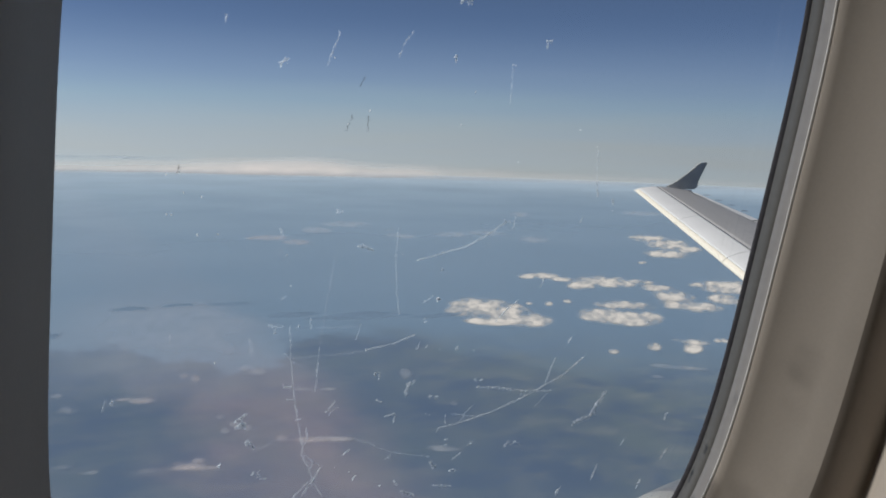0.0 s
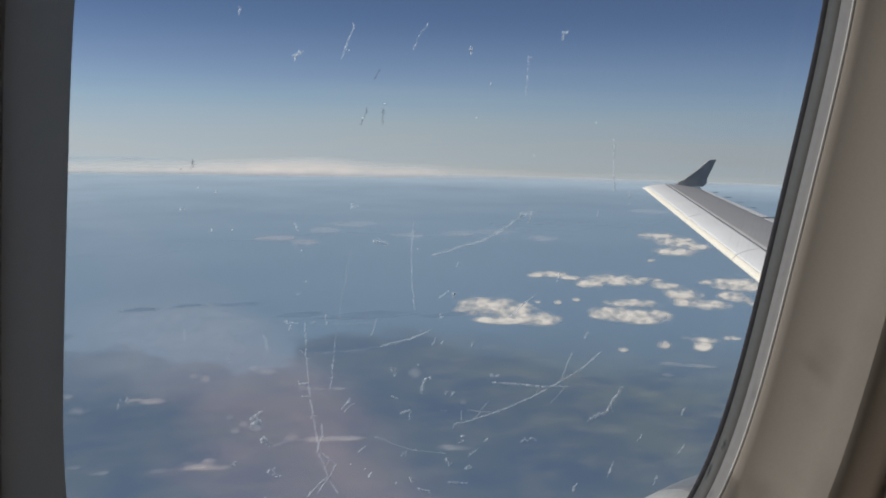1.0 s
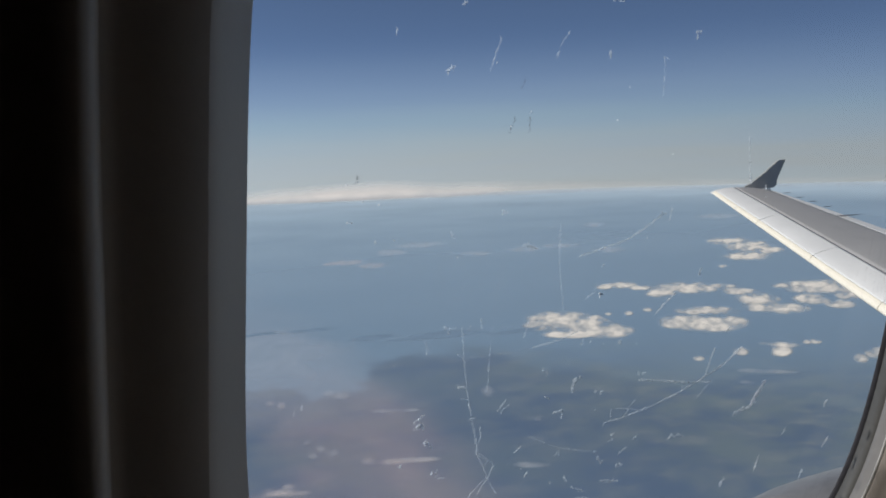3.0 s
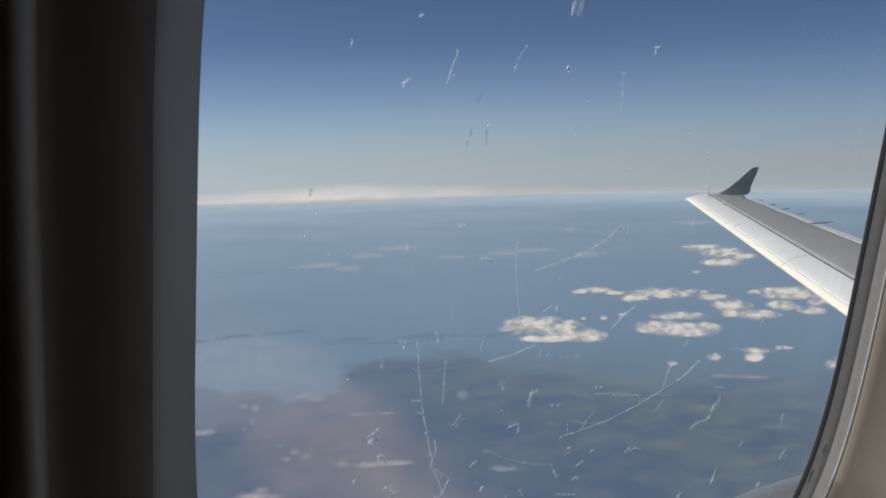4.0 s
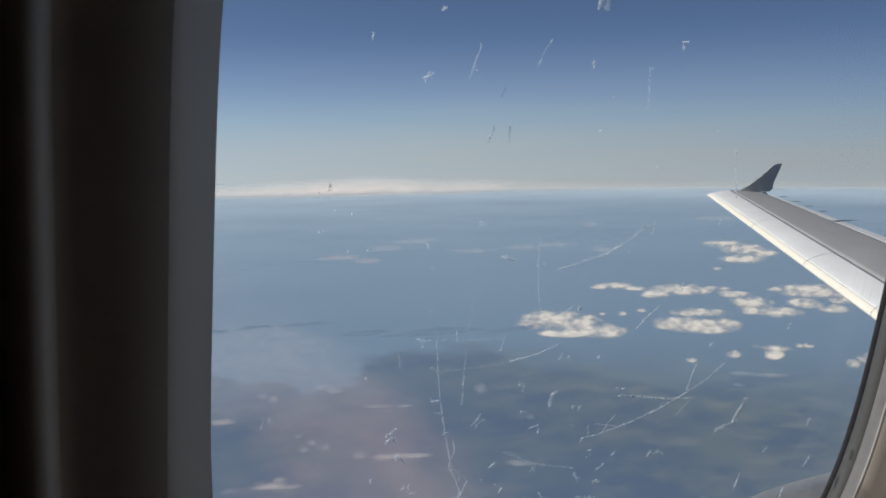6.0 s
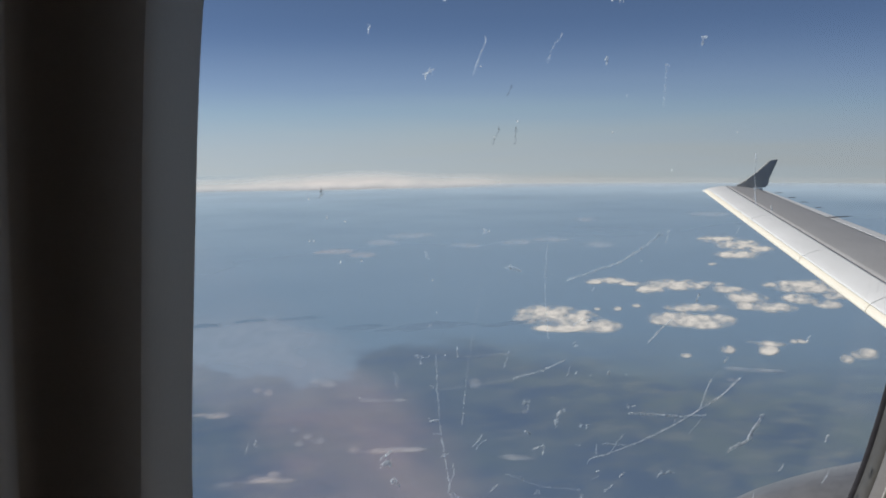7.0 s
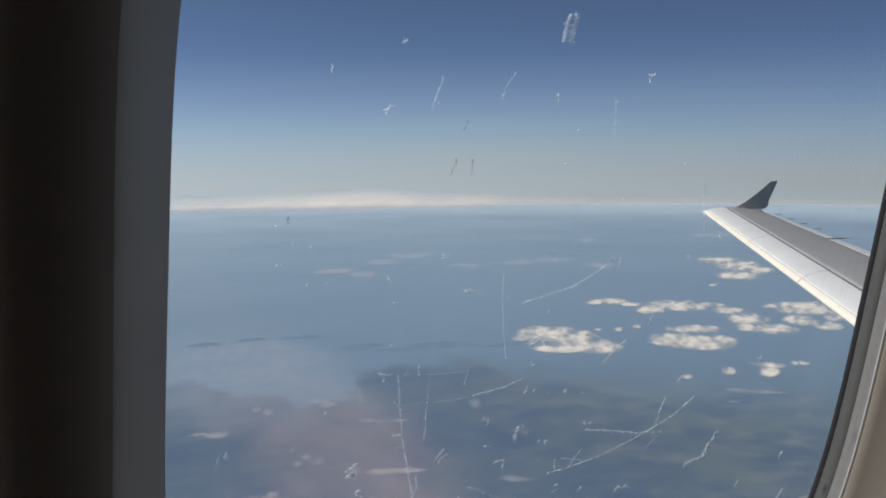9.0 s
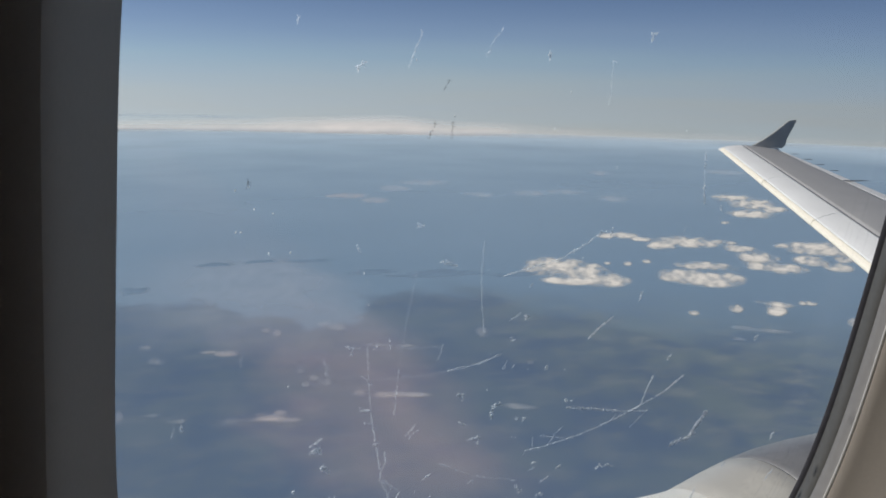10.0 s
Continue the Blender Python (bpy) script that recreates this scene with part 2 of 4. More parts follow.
def sea_material():
    m = bpy.data.materials.new("sea and coast with haze painted in")
    m.use_nodes = True
    nt = m.node_tree
    N, L = nt.nodes.new, nt.links.new
    b = nt.nodes["Principled BSDF"]
    b.inputs["Roughness"].default_value = 0.32
    b.inputs["Specular IOR Level"].default_value = 0.5
    tc = N("ShaderNodeTexCoord")
    sep = N("ShaderNodeSeparateXYZ")
    L(tc.outputs["Object"], sep.inputs[0])
    coast = N("ShaderNodeTexNoise")
    coast.inputs["Scale"].default_value, coast.inputs["Detail"].default_value, coast.inputs["Roughness"].default_value = 0.007, 9, 0.66
    L(tc.outputs["Object"], coast.inputs["Vector"])
    # land lies towards the aircraft; its shore has a bay and a headland and falls back aft
    east = N("ShaderNodeMapRange")
    east.inputs["From Min"].default_value, east.inputs["From Max"].default_value = -400, 1200
    L(sep.outputs["X"], east.inputs["Value"])
    shore = N("ShaderNodeValToRGB")
    stops = ((-400, 1120), (0, 1050), (110, 1030), (160, 945), (205, 870), (250, 890), (300, 1000), (345, 1035), (430, 1020), (480, 930), (560, 850), (660, 785), (800, 715), (1200, 560))
    shore.color_ramp.interpolation = "EASE"
    while len(shore.color_ramp.elements) < len(stops):
        shore.color_ramp.elements.new(0.5)
    for stop, (at_x, at_y) in zip(shore.color_ramp.elements, stops):
        stop.position = (at_x + 400) / 1600
        stop.color = (at_y / 1500,) * 3 + (1,)
    L(east.outputs["Result"], shore.inputs[0])
    m1 = N("ShaderNodeMath"); m1.operation = "MULTIPLY_ADD"
    m1.inputs[1].default_value, m1.inputs[2].default_value = 300, -150
    L(coast.outputs["Fac"], m1.inputs[0])
    m2 = N("ShaderNodeMath"); m2.operation = "ADD"
    L(sep.outputs["Y"], m2.inputs[0]); L(m1.outputs[0], m2.inputs[1])
    inland = N("ShaderNodeMath"); inland.operation = "MULTIPLY_ADD"
    inland.inputs[1].default_value = 1500
    L(shore.outputs[0], inland.inputs[0])
    back = N("ShaderNodeMath"); back.operation = "MULTIPLY"; back.inputs[1].default_value = -1
    L(m2.outputs[0], back.inputs[0]); L(back.outputs[0], inland.inputs[2])
    m3 = N("ShaderNodeMapRange")
    m3.interpolation_type = "SMOOTHSTEP"
    blur, other = N("ShaderNodeMapRange"), N("ShaderNodeMath")
    blur.inputs["From Min"].default_value, blur.inputs["From Max"].default_value, blur.inputs["To Min"].default_value, blur.inputs["To Max"].default_value = 330, 650, 22, 260
    L(sep.outputs["X"], blur.inputs["Value"])
    other.operation = "MULTIPLY"
    other.inputs[1].default_value = -1
    L(blur.outputs["Result"], other.inputs[0])
    L(other.outputs[0], m3.inputs["From Min"])
    L(blur.outputs["Result"], m3.inputs["From Max"])
    L(inland.outputs[0], m3.inputs["Value"])
    aft = N("ShaderNodeMapRange")        # haze painted in: aft the land colour fades towards the sea's
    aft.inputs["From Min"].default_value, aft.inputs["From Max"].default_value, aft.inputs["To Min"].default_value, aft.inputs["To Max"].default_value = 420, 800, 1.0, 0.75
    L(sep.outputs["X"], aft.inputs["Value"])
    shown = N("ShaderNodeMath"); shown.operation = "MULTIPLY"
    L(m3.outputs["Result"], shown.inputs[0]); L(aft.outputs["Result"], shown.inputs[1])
    field = N("ShaderNodeTexNoise")
    field.inputs["Scale"].default_value, field.inputs["Detail"].default_value = 0.012, 9
    field.inputs["Roughness"].default_value = 0.62
    L(tc.outputs["Object"], field.inputs["Vector"])
    # these land tones already hold some of the haze's blue
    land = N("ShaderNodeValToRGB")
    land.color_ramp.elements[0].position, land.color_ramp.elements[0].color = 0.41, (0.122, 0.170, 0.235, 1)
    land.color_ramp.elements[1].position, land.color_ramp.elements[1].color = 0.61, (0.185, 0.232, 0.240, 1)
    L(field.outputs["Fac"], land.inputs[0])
    wide = N("ShaderNodeMapping")
    wide.inputs["Scale"].default_value = (0.7, 1.0, 1.0)
    L(tc.outputs["Object"], wide.inputs["Vector"])
    patch = N("ShaderNodeTexNoise")
    patch.inputs["Scale"].default_value, patch.inputs["Detail"].default_value, patch.inputs["Roughness"].default_value = 0.032, 8, 0.66
    L(wide.outputs["Vector"], patch.inputs["Vector"])
    bare = N("ShaderNodeMapRange")       # paler fields and towns
    bare.inputs["From Min"].default_value, bare.inputs["From Max"].default_value, bare.inputs["To Max"].default_value = 0.48, 0.66, 0.85
    L(patch.outputs["Fac"], bare.inputs["Value"])
    fields = N("ShaderNodeMix"); fields.data_type = "RGBA"
    L(bare.outputs["Result"], fields.inputs["Factor"]); L(land.outputs[0], fields.inputs[6])
    fields.inputs[7].default_value = (0.250, 0.280, 0.276, 1)
    ahead = N("ShaderNodeMapRange")      # haze painted in: the land ahead is mixed towards blue
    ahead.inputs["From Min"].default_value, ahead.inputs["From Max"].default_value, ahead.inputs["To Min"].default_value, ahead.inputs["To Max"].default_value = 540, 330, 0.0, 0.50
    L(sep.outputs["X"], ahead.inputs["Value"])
    hazed = N("ShaderNodeMix"); hazed.data_type = "RGBA"
    L(ahead.outputs["Result"], hazed.inputs["Factor"]); L(fields.outputs[2], hazed.inputs[6])
    hazed.inputs[7].default_value = (0.130, 0.190, 0.285, 1)
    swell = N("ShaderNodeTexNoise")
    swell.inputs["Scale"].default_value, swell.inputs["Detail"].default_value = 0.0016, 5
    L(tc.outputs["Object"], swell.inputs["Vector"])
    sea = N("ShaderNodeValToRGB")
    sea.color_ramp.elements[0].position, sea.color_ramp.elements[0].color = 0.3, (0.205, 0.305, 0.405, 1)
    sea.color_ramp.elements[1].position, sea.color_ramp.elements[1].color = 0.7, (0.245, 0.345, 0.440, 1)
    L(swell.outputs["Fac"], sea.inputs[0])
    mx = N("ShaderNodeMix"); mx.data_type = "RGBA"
    L(shown.outputs[0], mx.inputs["Factor"]); L(sea.outputs[0], mx.inputs[6]); L(hazed.outputs[2], mx.inputs[7])
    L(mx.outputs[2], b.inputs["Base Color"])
    return m


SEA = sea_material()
# the islands' base colour carries the blue of the haze
COAST = material("dark land with haze in its colour", (0.19, 0.275, 0.37), 0.8, scale=0.03, vary=0.15)


# ---- mesh helpers ----
def mesh_object(name, bm, mat, smooth=True):
    me = bpy.data.meshes.new(name)
    bmesh.ops.recalc_face_normals(bm, faces=bm.faces)
    bm.to_mesh(me)
    bm.free()
    me.materials.append(mat)
    for p in me.polygons:
        p.use_smooth = smooth
    return new(name, me)


def part(name, bm, mat, parent, label="", smooth=True):
    ob = mesh_object(name, bm, mat, smooth)
    ob.parent = parent
    if label:
        ob["label"] = label
    return ob


def holder(name, m=None):
    ob = new(name)
    ob.empty_display_size = 0.2
    if m is not None:
        ob.matrix_world = m
    return ob


def loft(rings, close=True, cap=False):
    bm = bmesh.new()
    rows = [[bm.verts.new(p) for p in ring] for ring in rings]
    n = len(rows[0])
    for a, b in zip(rows, rows[1:]):
        for i in range(n if close else n - 1):
            j = (i + 1) % n
            bm.faces.new((a[i], a[j], b[j], b[i]))
    if cap:
        for ring_ in (rings[0], rings[-1]):
            bm.faces.new([bm.verts.new(p) for p in ring_])
    return bm


def box_bm(x0, x1, y0, y1, z0, z1, bevel=0.0):
    bm = bmesh.new()
    bmesh.ops.create_cube(bm, size=1)
    for v in bm.verts:
        v.co = Vector(((x0 + x1) / 2 + v.co.x * (x1 - x0), (y0 + y1) / 2 + v.co.y * (y1 - y0), (z0 + z1) / 2 + v.co.z * (z1 - z0)))
    if bevel:
        bmesh.ops.bevel(bm, geom=bm.edges[:], offset=bevel, segments=2, affect="EDGES")
    return bm


# ---- the window: its own frame, y outwards through the pane; the fuselage side leans in at the top ----
TILT = pose(0, 0, 0, 10.04, 0, 0)
MID_X, MID_Z, HALF_W, HALF_H, LEAN = -0.0109, 0.0577, 0.1259, 0.1623, 0.0422


RIGHT = 0.0010


def ring(o, y, shift=0.0, power=4.0, n=160, left=0.0, deep=0.0):
    """The window's rounded outline, widened by o metres, at depth y; on its forward side left draws it in and deep brings it nearer the pane."""
    pts = []
    for i in range(n):
        a = 2 * math.pi * i / n
        c, s = math.cos(a), math.sin(a)
        x = (HALF_W + o) * math.copysign(abs(c) ** (2 / power), c)
        z = (HALF_H + o) * math.copysign(abs(s) ** (2 / power), s)
        pts.append((MID_X + shift + x + left * max(0.0, -c) ** 0.5 + RIGHT * max(0.0, c) ** 0.5 + LEAN * z, y + deep * max(0.0, -c) ** 0.5, MID_Z + z))
    return pts


window = tagged(holder("window_1", TILT), "rounded aircraft cabin window with a frosted, scratched pane", "window", kind="structure")
part("seal", loft([ring(-0.0003, -0.0003, left=-0.006), ring(0.0000, -0.0009, left=-0.006), ring(0.0004, -0.0016, left=-0.006), ring(0.0010, -0.0019, left=-0.006)]), RUBBER, window, "black rubber seal")
part("gasket", loft([ring(0.0010, -0.0018, left=-0.006), ring(0.0006, -0.0021, left=-0.006), ring(0.0006, -0.0045, left=-0.006), ring(0.0007, -0.0070, left=-0.006), ring(0.0013, -0.0074, left=-0.006)]), GASKET, window, "dark grey gasket")
part("inner_frame", loft([ring(0.0013, -0.0073, left=-0.006), ring(0.0008, -0.0076, left=-0.006), ring(0.0008, -0.0100, left=-0.006), ring(0.0011, -0.0126, left=-0.006)]), STRIP, window, "smooth pale grey inner frame")
part("retainer", loft([ring(0.0011, -0.0125, left=-0.006), ring(0.0005, -0.0127, left=-0.006), ring(0.0004, -0.0130, left=-0.006), ring(0.0007, -0.0133, left=-0.006), ring(0.0014, -0.0135, left=-0.006)]), LIP, window, "thin pale retainer bead")
part("reveal", loft([ring(0.0014, -0.0135, left=0.0011, deep=0.0132), ring(0.0019, -0.0145, 0.0002, left=-0.0012, deep=0.0080), ring(0.0035, -0.0160, 0.0008, left=-0.0026, deep=0.0040), ring(0.0090, -0.0200, 0.0024, left=-0.0014), ring(0.0165, -0.0310, 0.0052, left=-0.0014), ring(0.0195, -0.0352, 0.0063, left=-0.0014), ring(0.0212, -0.0372, 0.0067, left=-0.0014)]), PANEL, window, "grey-beige plastic window reveal")

bm = bmesh.new()
front = [bm.verts.new(p) for p in ring(0.0, -0.0005, left=-0.003)]
bm.faces.new(front)
pane = part("pane", bm, GLASS, window, "clear scratched acrylic pane", smooth=False)
if pane.data.polygons[0].normal.y > 0:      # its face looks into the cabin
    pane.data.flip_normals()

wall = tagged(mesh_object("wall_sidewall", loft(
    [ring(0.0212, -0.0372, 0.0067, left=-0.0014), ring(0.0235, -0.0382, 0.0067, left=-0.0014, deep=-0.0012), ring(0.0280, -0.0390, 0.0067, left=-0.0018, deep=-0.0042), ring(0.0335, -0.0396, 0.0067, left=-0.0023, deep=-0.0068), ring(0.0395, -0.0402, 0.0067, left=-0.0028, deep=-0.0086), ring(0.0448, -0.0412, 0.0067, left=-0.0012, deep=-0.0092), ring(0.0453, -0.0430, 0.0067, left=-0.0010, deep=-0.0085),
     ring(0.0455, -0.0530, 0.0067, left=-0.0010), ring(0.0457, -0.0600, 0.0066, left=-0.0010), ring(0.0461, -0.0650, 0.0065, left=-0.0010), ring(0.0472, -0.0688, 0.0064, left=-0.0010), ring(0.0492, -0.0708, 0.0062, left=-0.0010), ring(0.0530, -0.0717, 0.006, left=-0.0012), ring(0.0620, -0.0720, 0.005, left=-0.0020), ring(0.0760, -0.0708, 0.003, left=-0.0030),
     ring(0.10, -0.0690, 0.0, 4.5), ring(0.25, -0.068, 0, 6), ring(0.75, -0.07, 0, 10),
     ring(0.75, -0.0004, 0, 10), ring(0.25, -0.0004, 0, 6), ring(0.03, -0.0004, 0.0, 4), ring(0.0014, -0.0004, left=-0.006)]), PANEL),
    "moulded grey-beige plastic cabin sidewall panel around the window", "wall", kind="structure")
wall.matrix_world = TILT

# ---- the dim cabin that closes the place behind the camera ----
for name, dims, mat, label in (
        ("wall_forward", (-2.24, -2.20, -3.40, 0.0, -1.3, 1.3), CABIN, "dim forward cabin partition"),
        ("wall_aft", (2.20, 2.24, -3.40, 0.0, -1.3, 1.3), CABIN, "dim aft cabin partition"),
        ("ceiling", (-2.2, 2.2, -3.40, -0.10, 1.10, 1.14), CABIN, "dim cabin ceiling"),
        ("floor", (-2.2, 2.2, -3.40, 0.12, -0.98, -0.94), CARPET, "dark carpeted cabin floor"),
        ("wall_near_upper", (-2.2, 2.2, -0.12, -0.08, 0.80, 1.10), CABIN, "dim cabin wall above the window"),
        ("wall_near_lower", (-2.2, 2.2, 0.06, 0.10, -0.94, -0.50), CABIN, "dim cabin wall below the window"),
        ("wall_near_forward", (-2.2, -0.80, -0.10, -0.06, -0.94, 1.10), CABIN, "dim cabin wall ahead of the window"),
        ("wall_near_aft", (0.80, 2.2, -0.10, -0.06, -0.94, 1.10), CABIN, "dim cabin wall behind the window")):
    tagged(mesh_object(name, box_bm(*dims), mat, smooth=False), label, name.split("_")[0], kind="structure")


bm = box_bm(-2.2, 2.2, -3.44, -3.40, -1.3, -0.3)
# openings added out of view so that fill light reaches the cabin
openings = [(-2.2, -1.85)] + [(-1.50 + 0.56 * k, -1.36 + 0.56 * k) for k in range(6)] + [(1.75, 2.2)]
for x0, x1, z0, z1 in [(a, b, -0.3, 0.60) for a, b in openings] + [(-2.2, 2.2, 0.60, 1.3)]:
    bmesh.ops.create_cube(bm, size=1, matrix=Matrix.Translation(((x0 + x1) / 2, -3.42, (z0 + z1) / 2)) @ Matrix.Diagonal((x1 - x0, 0.04, z1 - z0, 1)))
far_wall = tagged(mesh_object("wall_far_side", bm, CABIN, smooth=False), "unseen dim cabin wall with added openings for fill light", "wall", kind="structure")
# added sheets across the openings warm and soften that fill light
for (_, x0), (x1, _) in zip(openings, openings[1:]):
    part("fill_sheet", box_bm(x0 - 0.01, x1 + 0.01, -3.399, -3.397, -0.31, 0.61), FILL_SHEET, far_wall, "added unseen cream sheet that lets in fill light", smooth=False)


# ---- the wing ----
TIP_Y, TIP_X, TIP_Z = 15.43, 12.13, -1.105


def lead(y):
    return TIP_X - 0.483 * (TIP_Y - y)


def trail(y):
    return 13.70 - 0.293 * (TIP_Y - y) if y > 4.4 else 10.47 - 0.06 * (4.4 - y)


def upper(s):
    return 0.066 * (2.9 * math.sqrt(s) * (1 - s) + 0.55 * s * (1 - s) * (1 - s)) / 1.18


def section(y, x0, x1, n=14, lift=0.0):
    """A closed slice of the wing between two chord positions at station y."""
    c = trail(y) - lead(y)
    zl = TIP_Z - 0.115 * (TIP_Y - y)
    top, low = [], []
    for i in range(n + 1):
        s = min(max((x0 + (x1 - x0) * (i / n) ** (1.7 if x0 < 1e-6 else 1.0)) / c, 0), 1)
        top.append((lead(y) + s * c, y, zl + c * (upper(s) - 0.012 * s) + lift))
        low.append((lead(y) + s * c, y, zl - c * (0.75 * upper(s) + 0.012 * s)))
    return top + low[::-1]


wing = tagged(holder("aircraft_wing", Matrix.Translation((0, 0, 0))), "swept pale grey jet airliner wing with dark upright tip fence", "wing")
STATIONS = [0.6, 2.5, 4.4, 5.5, 6.5, 7.5, 8.5, 9.5, 10.5, 11.5, 12.5, 13.5, 14.5, 15.0, 15.33]


def aileron_line(y):
    return (trail(y) - lead(y)) - (0.10 + 0.085 * (15.5 - y) if y > 5 else 1.0)


def span(y0, y1, f0, f1, mat, name, label="", lift=0.0, gap=0.006):
    ys = [y0 + gap] + [y for y in STATIONS if y0 + 0.1 < y < y1 - 0.1] + [y1 - gap]
    return part(name, loft([section(y, f0(y), f1(y), lift=lift) for y in ys], cap=True), mat, wing, label)


for a, b in ((4.6, 7.6), (7.6, 9.8), (9.8, 12.3), (12.3, 15.33)):
    span(a, b, lambda y: 0.078, lambda y: 0.56, SLAT, "slat", "pale leading-edge slat")
    span(a, b, lambda y: 0.0, lambda y: 0.076, METAL, "leading_edge", "bare metal leading edge")
span(0.6, 4.6, lambda y: 0.113, lambda y: 0.56, SLAT, "slat", "pale leading-edge slat")
span(0.6, 15.33, lambda y: 0.56, lambda y: 0.592, JOINT, "slat_joint", "dark joint behind the slats", lift=-0.006)
span(0.6, 15.33, lambda y: 0.592, aileron_line, BOX, "wing_box", "mid grey upper wing skin")
for a, b, nm in ((0.6, 4.6, "flap"), (4.6, 12.0, "flap"), (12.0, 15.2, "aileron")):
    span(a, b, lambda y: aileron_line(y) + 0.015, lambda y: trail(y) - lead(y), SLAT, nm, "pale trailing-edge flap" if nm == "flap" else "pale aileron")

# rounded tip
tip_rings = []
for k in range(5):
    y = 15.33 + 0.12 * math.sin(k / 4 * math.pi / 2)
    shrink = math.cos(k / 4 * math.pi / 2 * 0.92)
    base = section(15.33, 0.0, trail(15.33) - lead(15.33), n=20)
    zc = TIP_Z + 0.01
    tip_rings.append([(x + 0.3 * (y - 15.33), y, zc + (z - zc) * shrink) for x, _, z in base])
part("wing_tip", loft(tip_rings, cap=True), SLAT, wing, "rounded pale wing tip")


def plate(outline, y0, y1):
    bm = bmesh.new()
    a = [bm.verts.new((x, y0, z)) for x, z in outline]
    f = bm.faces.new(a)
    r = bmesh.ops.extrude_face_region(bm, geom=[f])
    for v in r["geom"]:
        if isinstance(v, bmesh.types.BMVert):
            v.co.y = y1
    bmesh.ops.bevel(bm, geom=bm.edges[:], offset=0.008, segments=2, affect="EDGES")
    return bm


part("tip_fence", plate([(13.00, -1.03), (13.24, -0.93), (13.54, -0.755), (13.86, -0.535), (13.93, -0.50), (14.11, -0.49), (14.10, -0.525), (14.01, -0.69), (13.93, -0.83), (13.88, -0.93), (13.87, -1.03), (13.78, -1.09), (13.2, -1.09)], 15.43, 15.475), FENCE, wing, "dark grey upright wing tip fence", smooth=False)


def pod(x0, x1, y, z, r, n=12, flat=1.0):
    rings = []
    for i in range(9):
        s = i / 8
        q = r * max(0.04, math.sin(math.pi * s) ** 0.7)
        rings.append([(x0 + s * (x1 - x0), y + q * math.cos(2 * math.pi * k / n), z + flat * q * math.sin(2 * math.pi * k / n)) for k in range(n)])
    return loft(rings, cap=True)


for y in (14.85, 14.3, 13.8, 13.25):
    part("static_wick", pod(trail(y) - 0.03, trail(y) + 0.22, y, TIP_Z - 0.115 * (TIP_Y - y) + 0.0, 0.007, 8), JOINT, wing, "thin dark static discharge wick")
for y in (12.25,):
    part("flap_fairing", pod(trail(y) - 1.1, trail(y) + 0.25, y, TIP_Z - 0.115 * (TIP_Y - y) + 0.03, 0.013, 14), JOINT, wing, "slim dark flap track fairing")

# ---- the engine ----
EX, EY, EZ = 3.0, 3.9, -3.1
engine = tagged(holder("jet_engine", Matrix.Translation((EX, EY, EZ))), "grey underwing jet engine with polished metal intake lip", "engine")


def turned(profile, n=72):
    return loft([[(x, r * math.cos(2 * math.pi * k / n), r * math.sin(2 * math.pi * k / n)) for k in range(n)] for x, r in profile])


part("intake_lip", turned([(0.04, 0.60), (-0.14, 0.62), (-0.22, 0.655), (-0.25, 0.70), (-0.22, 0.735), (-0.13, 0.758), (0.0, 0.768), (0.14, 0.774), (0.245, 0.783)]), POLISHED, engine, "polished metal intake lip")
# the highlight on the nacelle's front is painted by this paler piece
part("intake_cowl", turned([(0.252, 0.776), (0.262, 0.787), (0.4, 0.823), (0.6, 0.880), (0.74, 0.915), (0.745, 0.912)]), COWL_LIT, engine, "front of the cowl, paler for a painted highlight")
part("cowl", turned([(0.752, 0.912), (0.757, 0.919), (0.8, 0.929), (1.0, 0.964), (1.25, 0.986), (1.5, 0.998), (2.2, 1.0), (3.0, 0.96), (3.7, 0.88), (4.1, 0.78), (4.1, 0.70), (3.5, 0.66)]), COWL, engine, "grey painted engine cowl")
part("duct", turned([(0.04, 0.598), (0.7, 0.66), (1.1, 0.70), (1.1, 0.02)]), JOINT, engine, "dark intake duct")
part("pylon", box_bm(1.6, 5.2, -0.16, 0.16, 0.80, 1.12, 0.05), COWL, engine, "grey engine pylon")


# ---- sea, coast and clouds ----
def ground_sheet():
    bm = bmesh.new()
    n, radii = 96, [0.5, 60, 200, 500, 1000, 2000, 3500, 4860]
    rows = [[bm.verts.new((r * math.cos(2 * math.pi * k / n), r * math.sin(2 * math.pi * k / n), 0)) for k in range(n)] for r in radii]
    for a, b in zip(rows, rows[1:]):
        for i in range(n):
            bm.faces.new((a[i], a[(i + 1) % n], b[(i + 1) % n], b[i]))
    bm.faces.new(rows[0])
    return bm


ground = tagged(mesh_object("ground", ground_sheet(), SEA), "blue sea and darker coast far below, with haze in their colour", "sea", kind="structure")
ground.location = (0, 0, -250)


def island(x, y, wide, deep, seed):
    """A low strip of land off the coast."""
    bm = bmesh.new()
    n = 40
    mid = bm.verts.new((0, 0, 1.2))
    rim = []
    for k in range(n):
        a = 2 * math.pi * k / n
        r = 1 + 0.55 * noise.noise(Vector((math.cos(a) * 1.7, math.sin(a) * 1.7, seed))) + 0.5 * noise.noise(Vector((math.cos(a) * 4, math.sin(a) * 4, seed)))
        rim.append(bm.verts.new((0.5 * wide * r * math.cos(a), 0.5 * deep * r * math.sin(a), 0.0)))
    for k in range(n):
        bm.faces.new((mid, rim[k], rim[(k + 1) % n]))
    ob = tagged(mesh_object("island", bm, COAST), "low dark strip of land in the hazy sea", "island", "islands off the coast")
    ob.location = (x, y, -249.9)


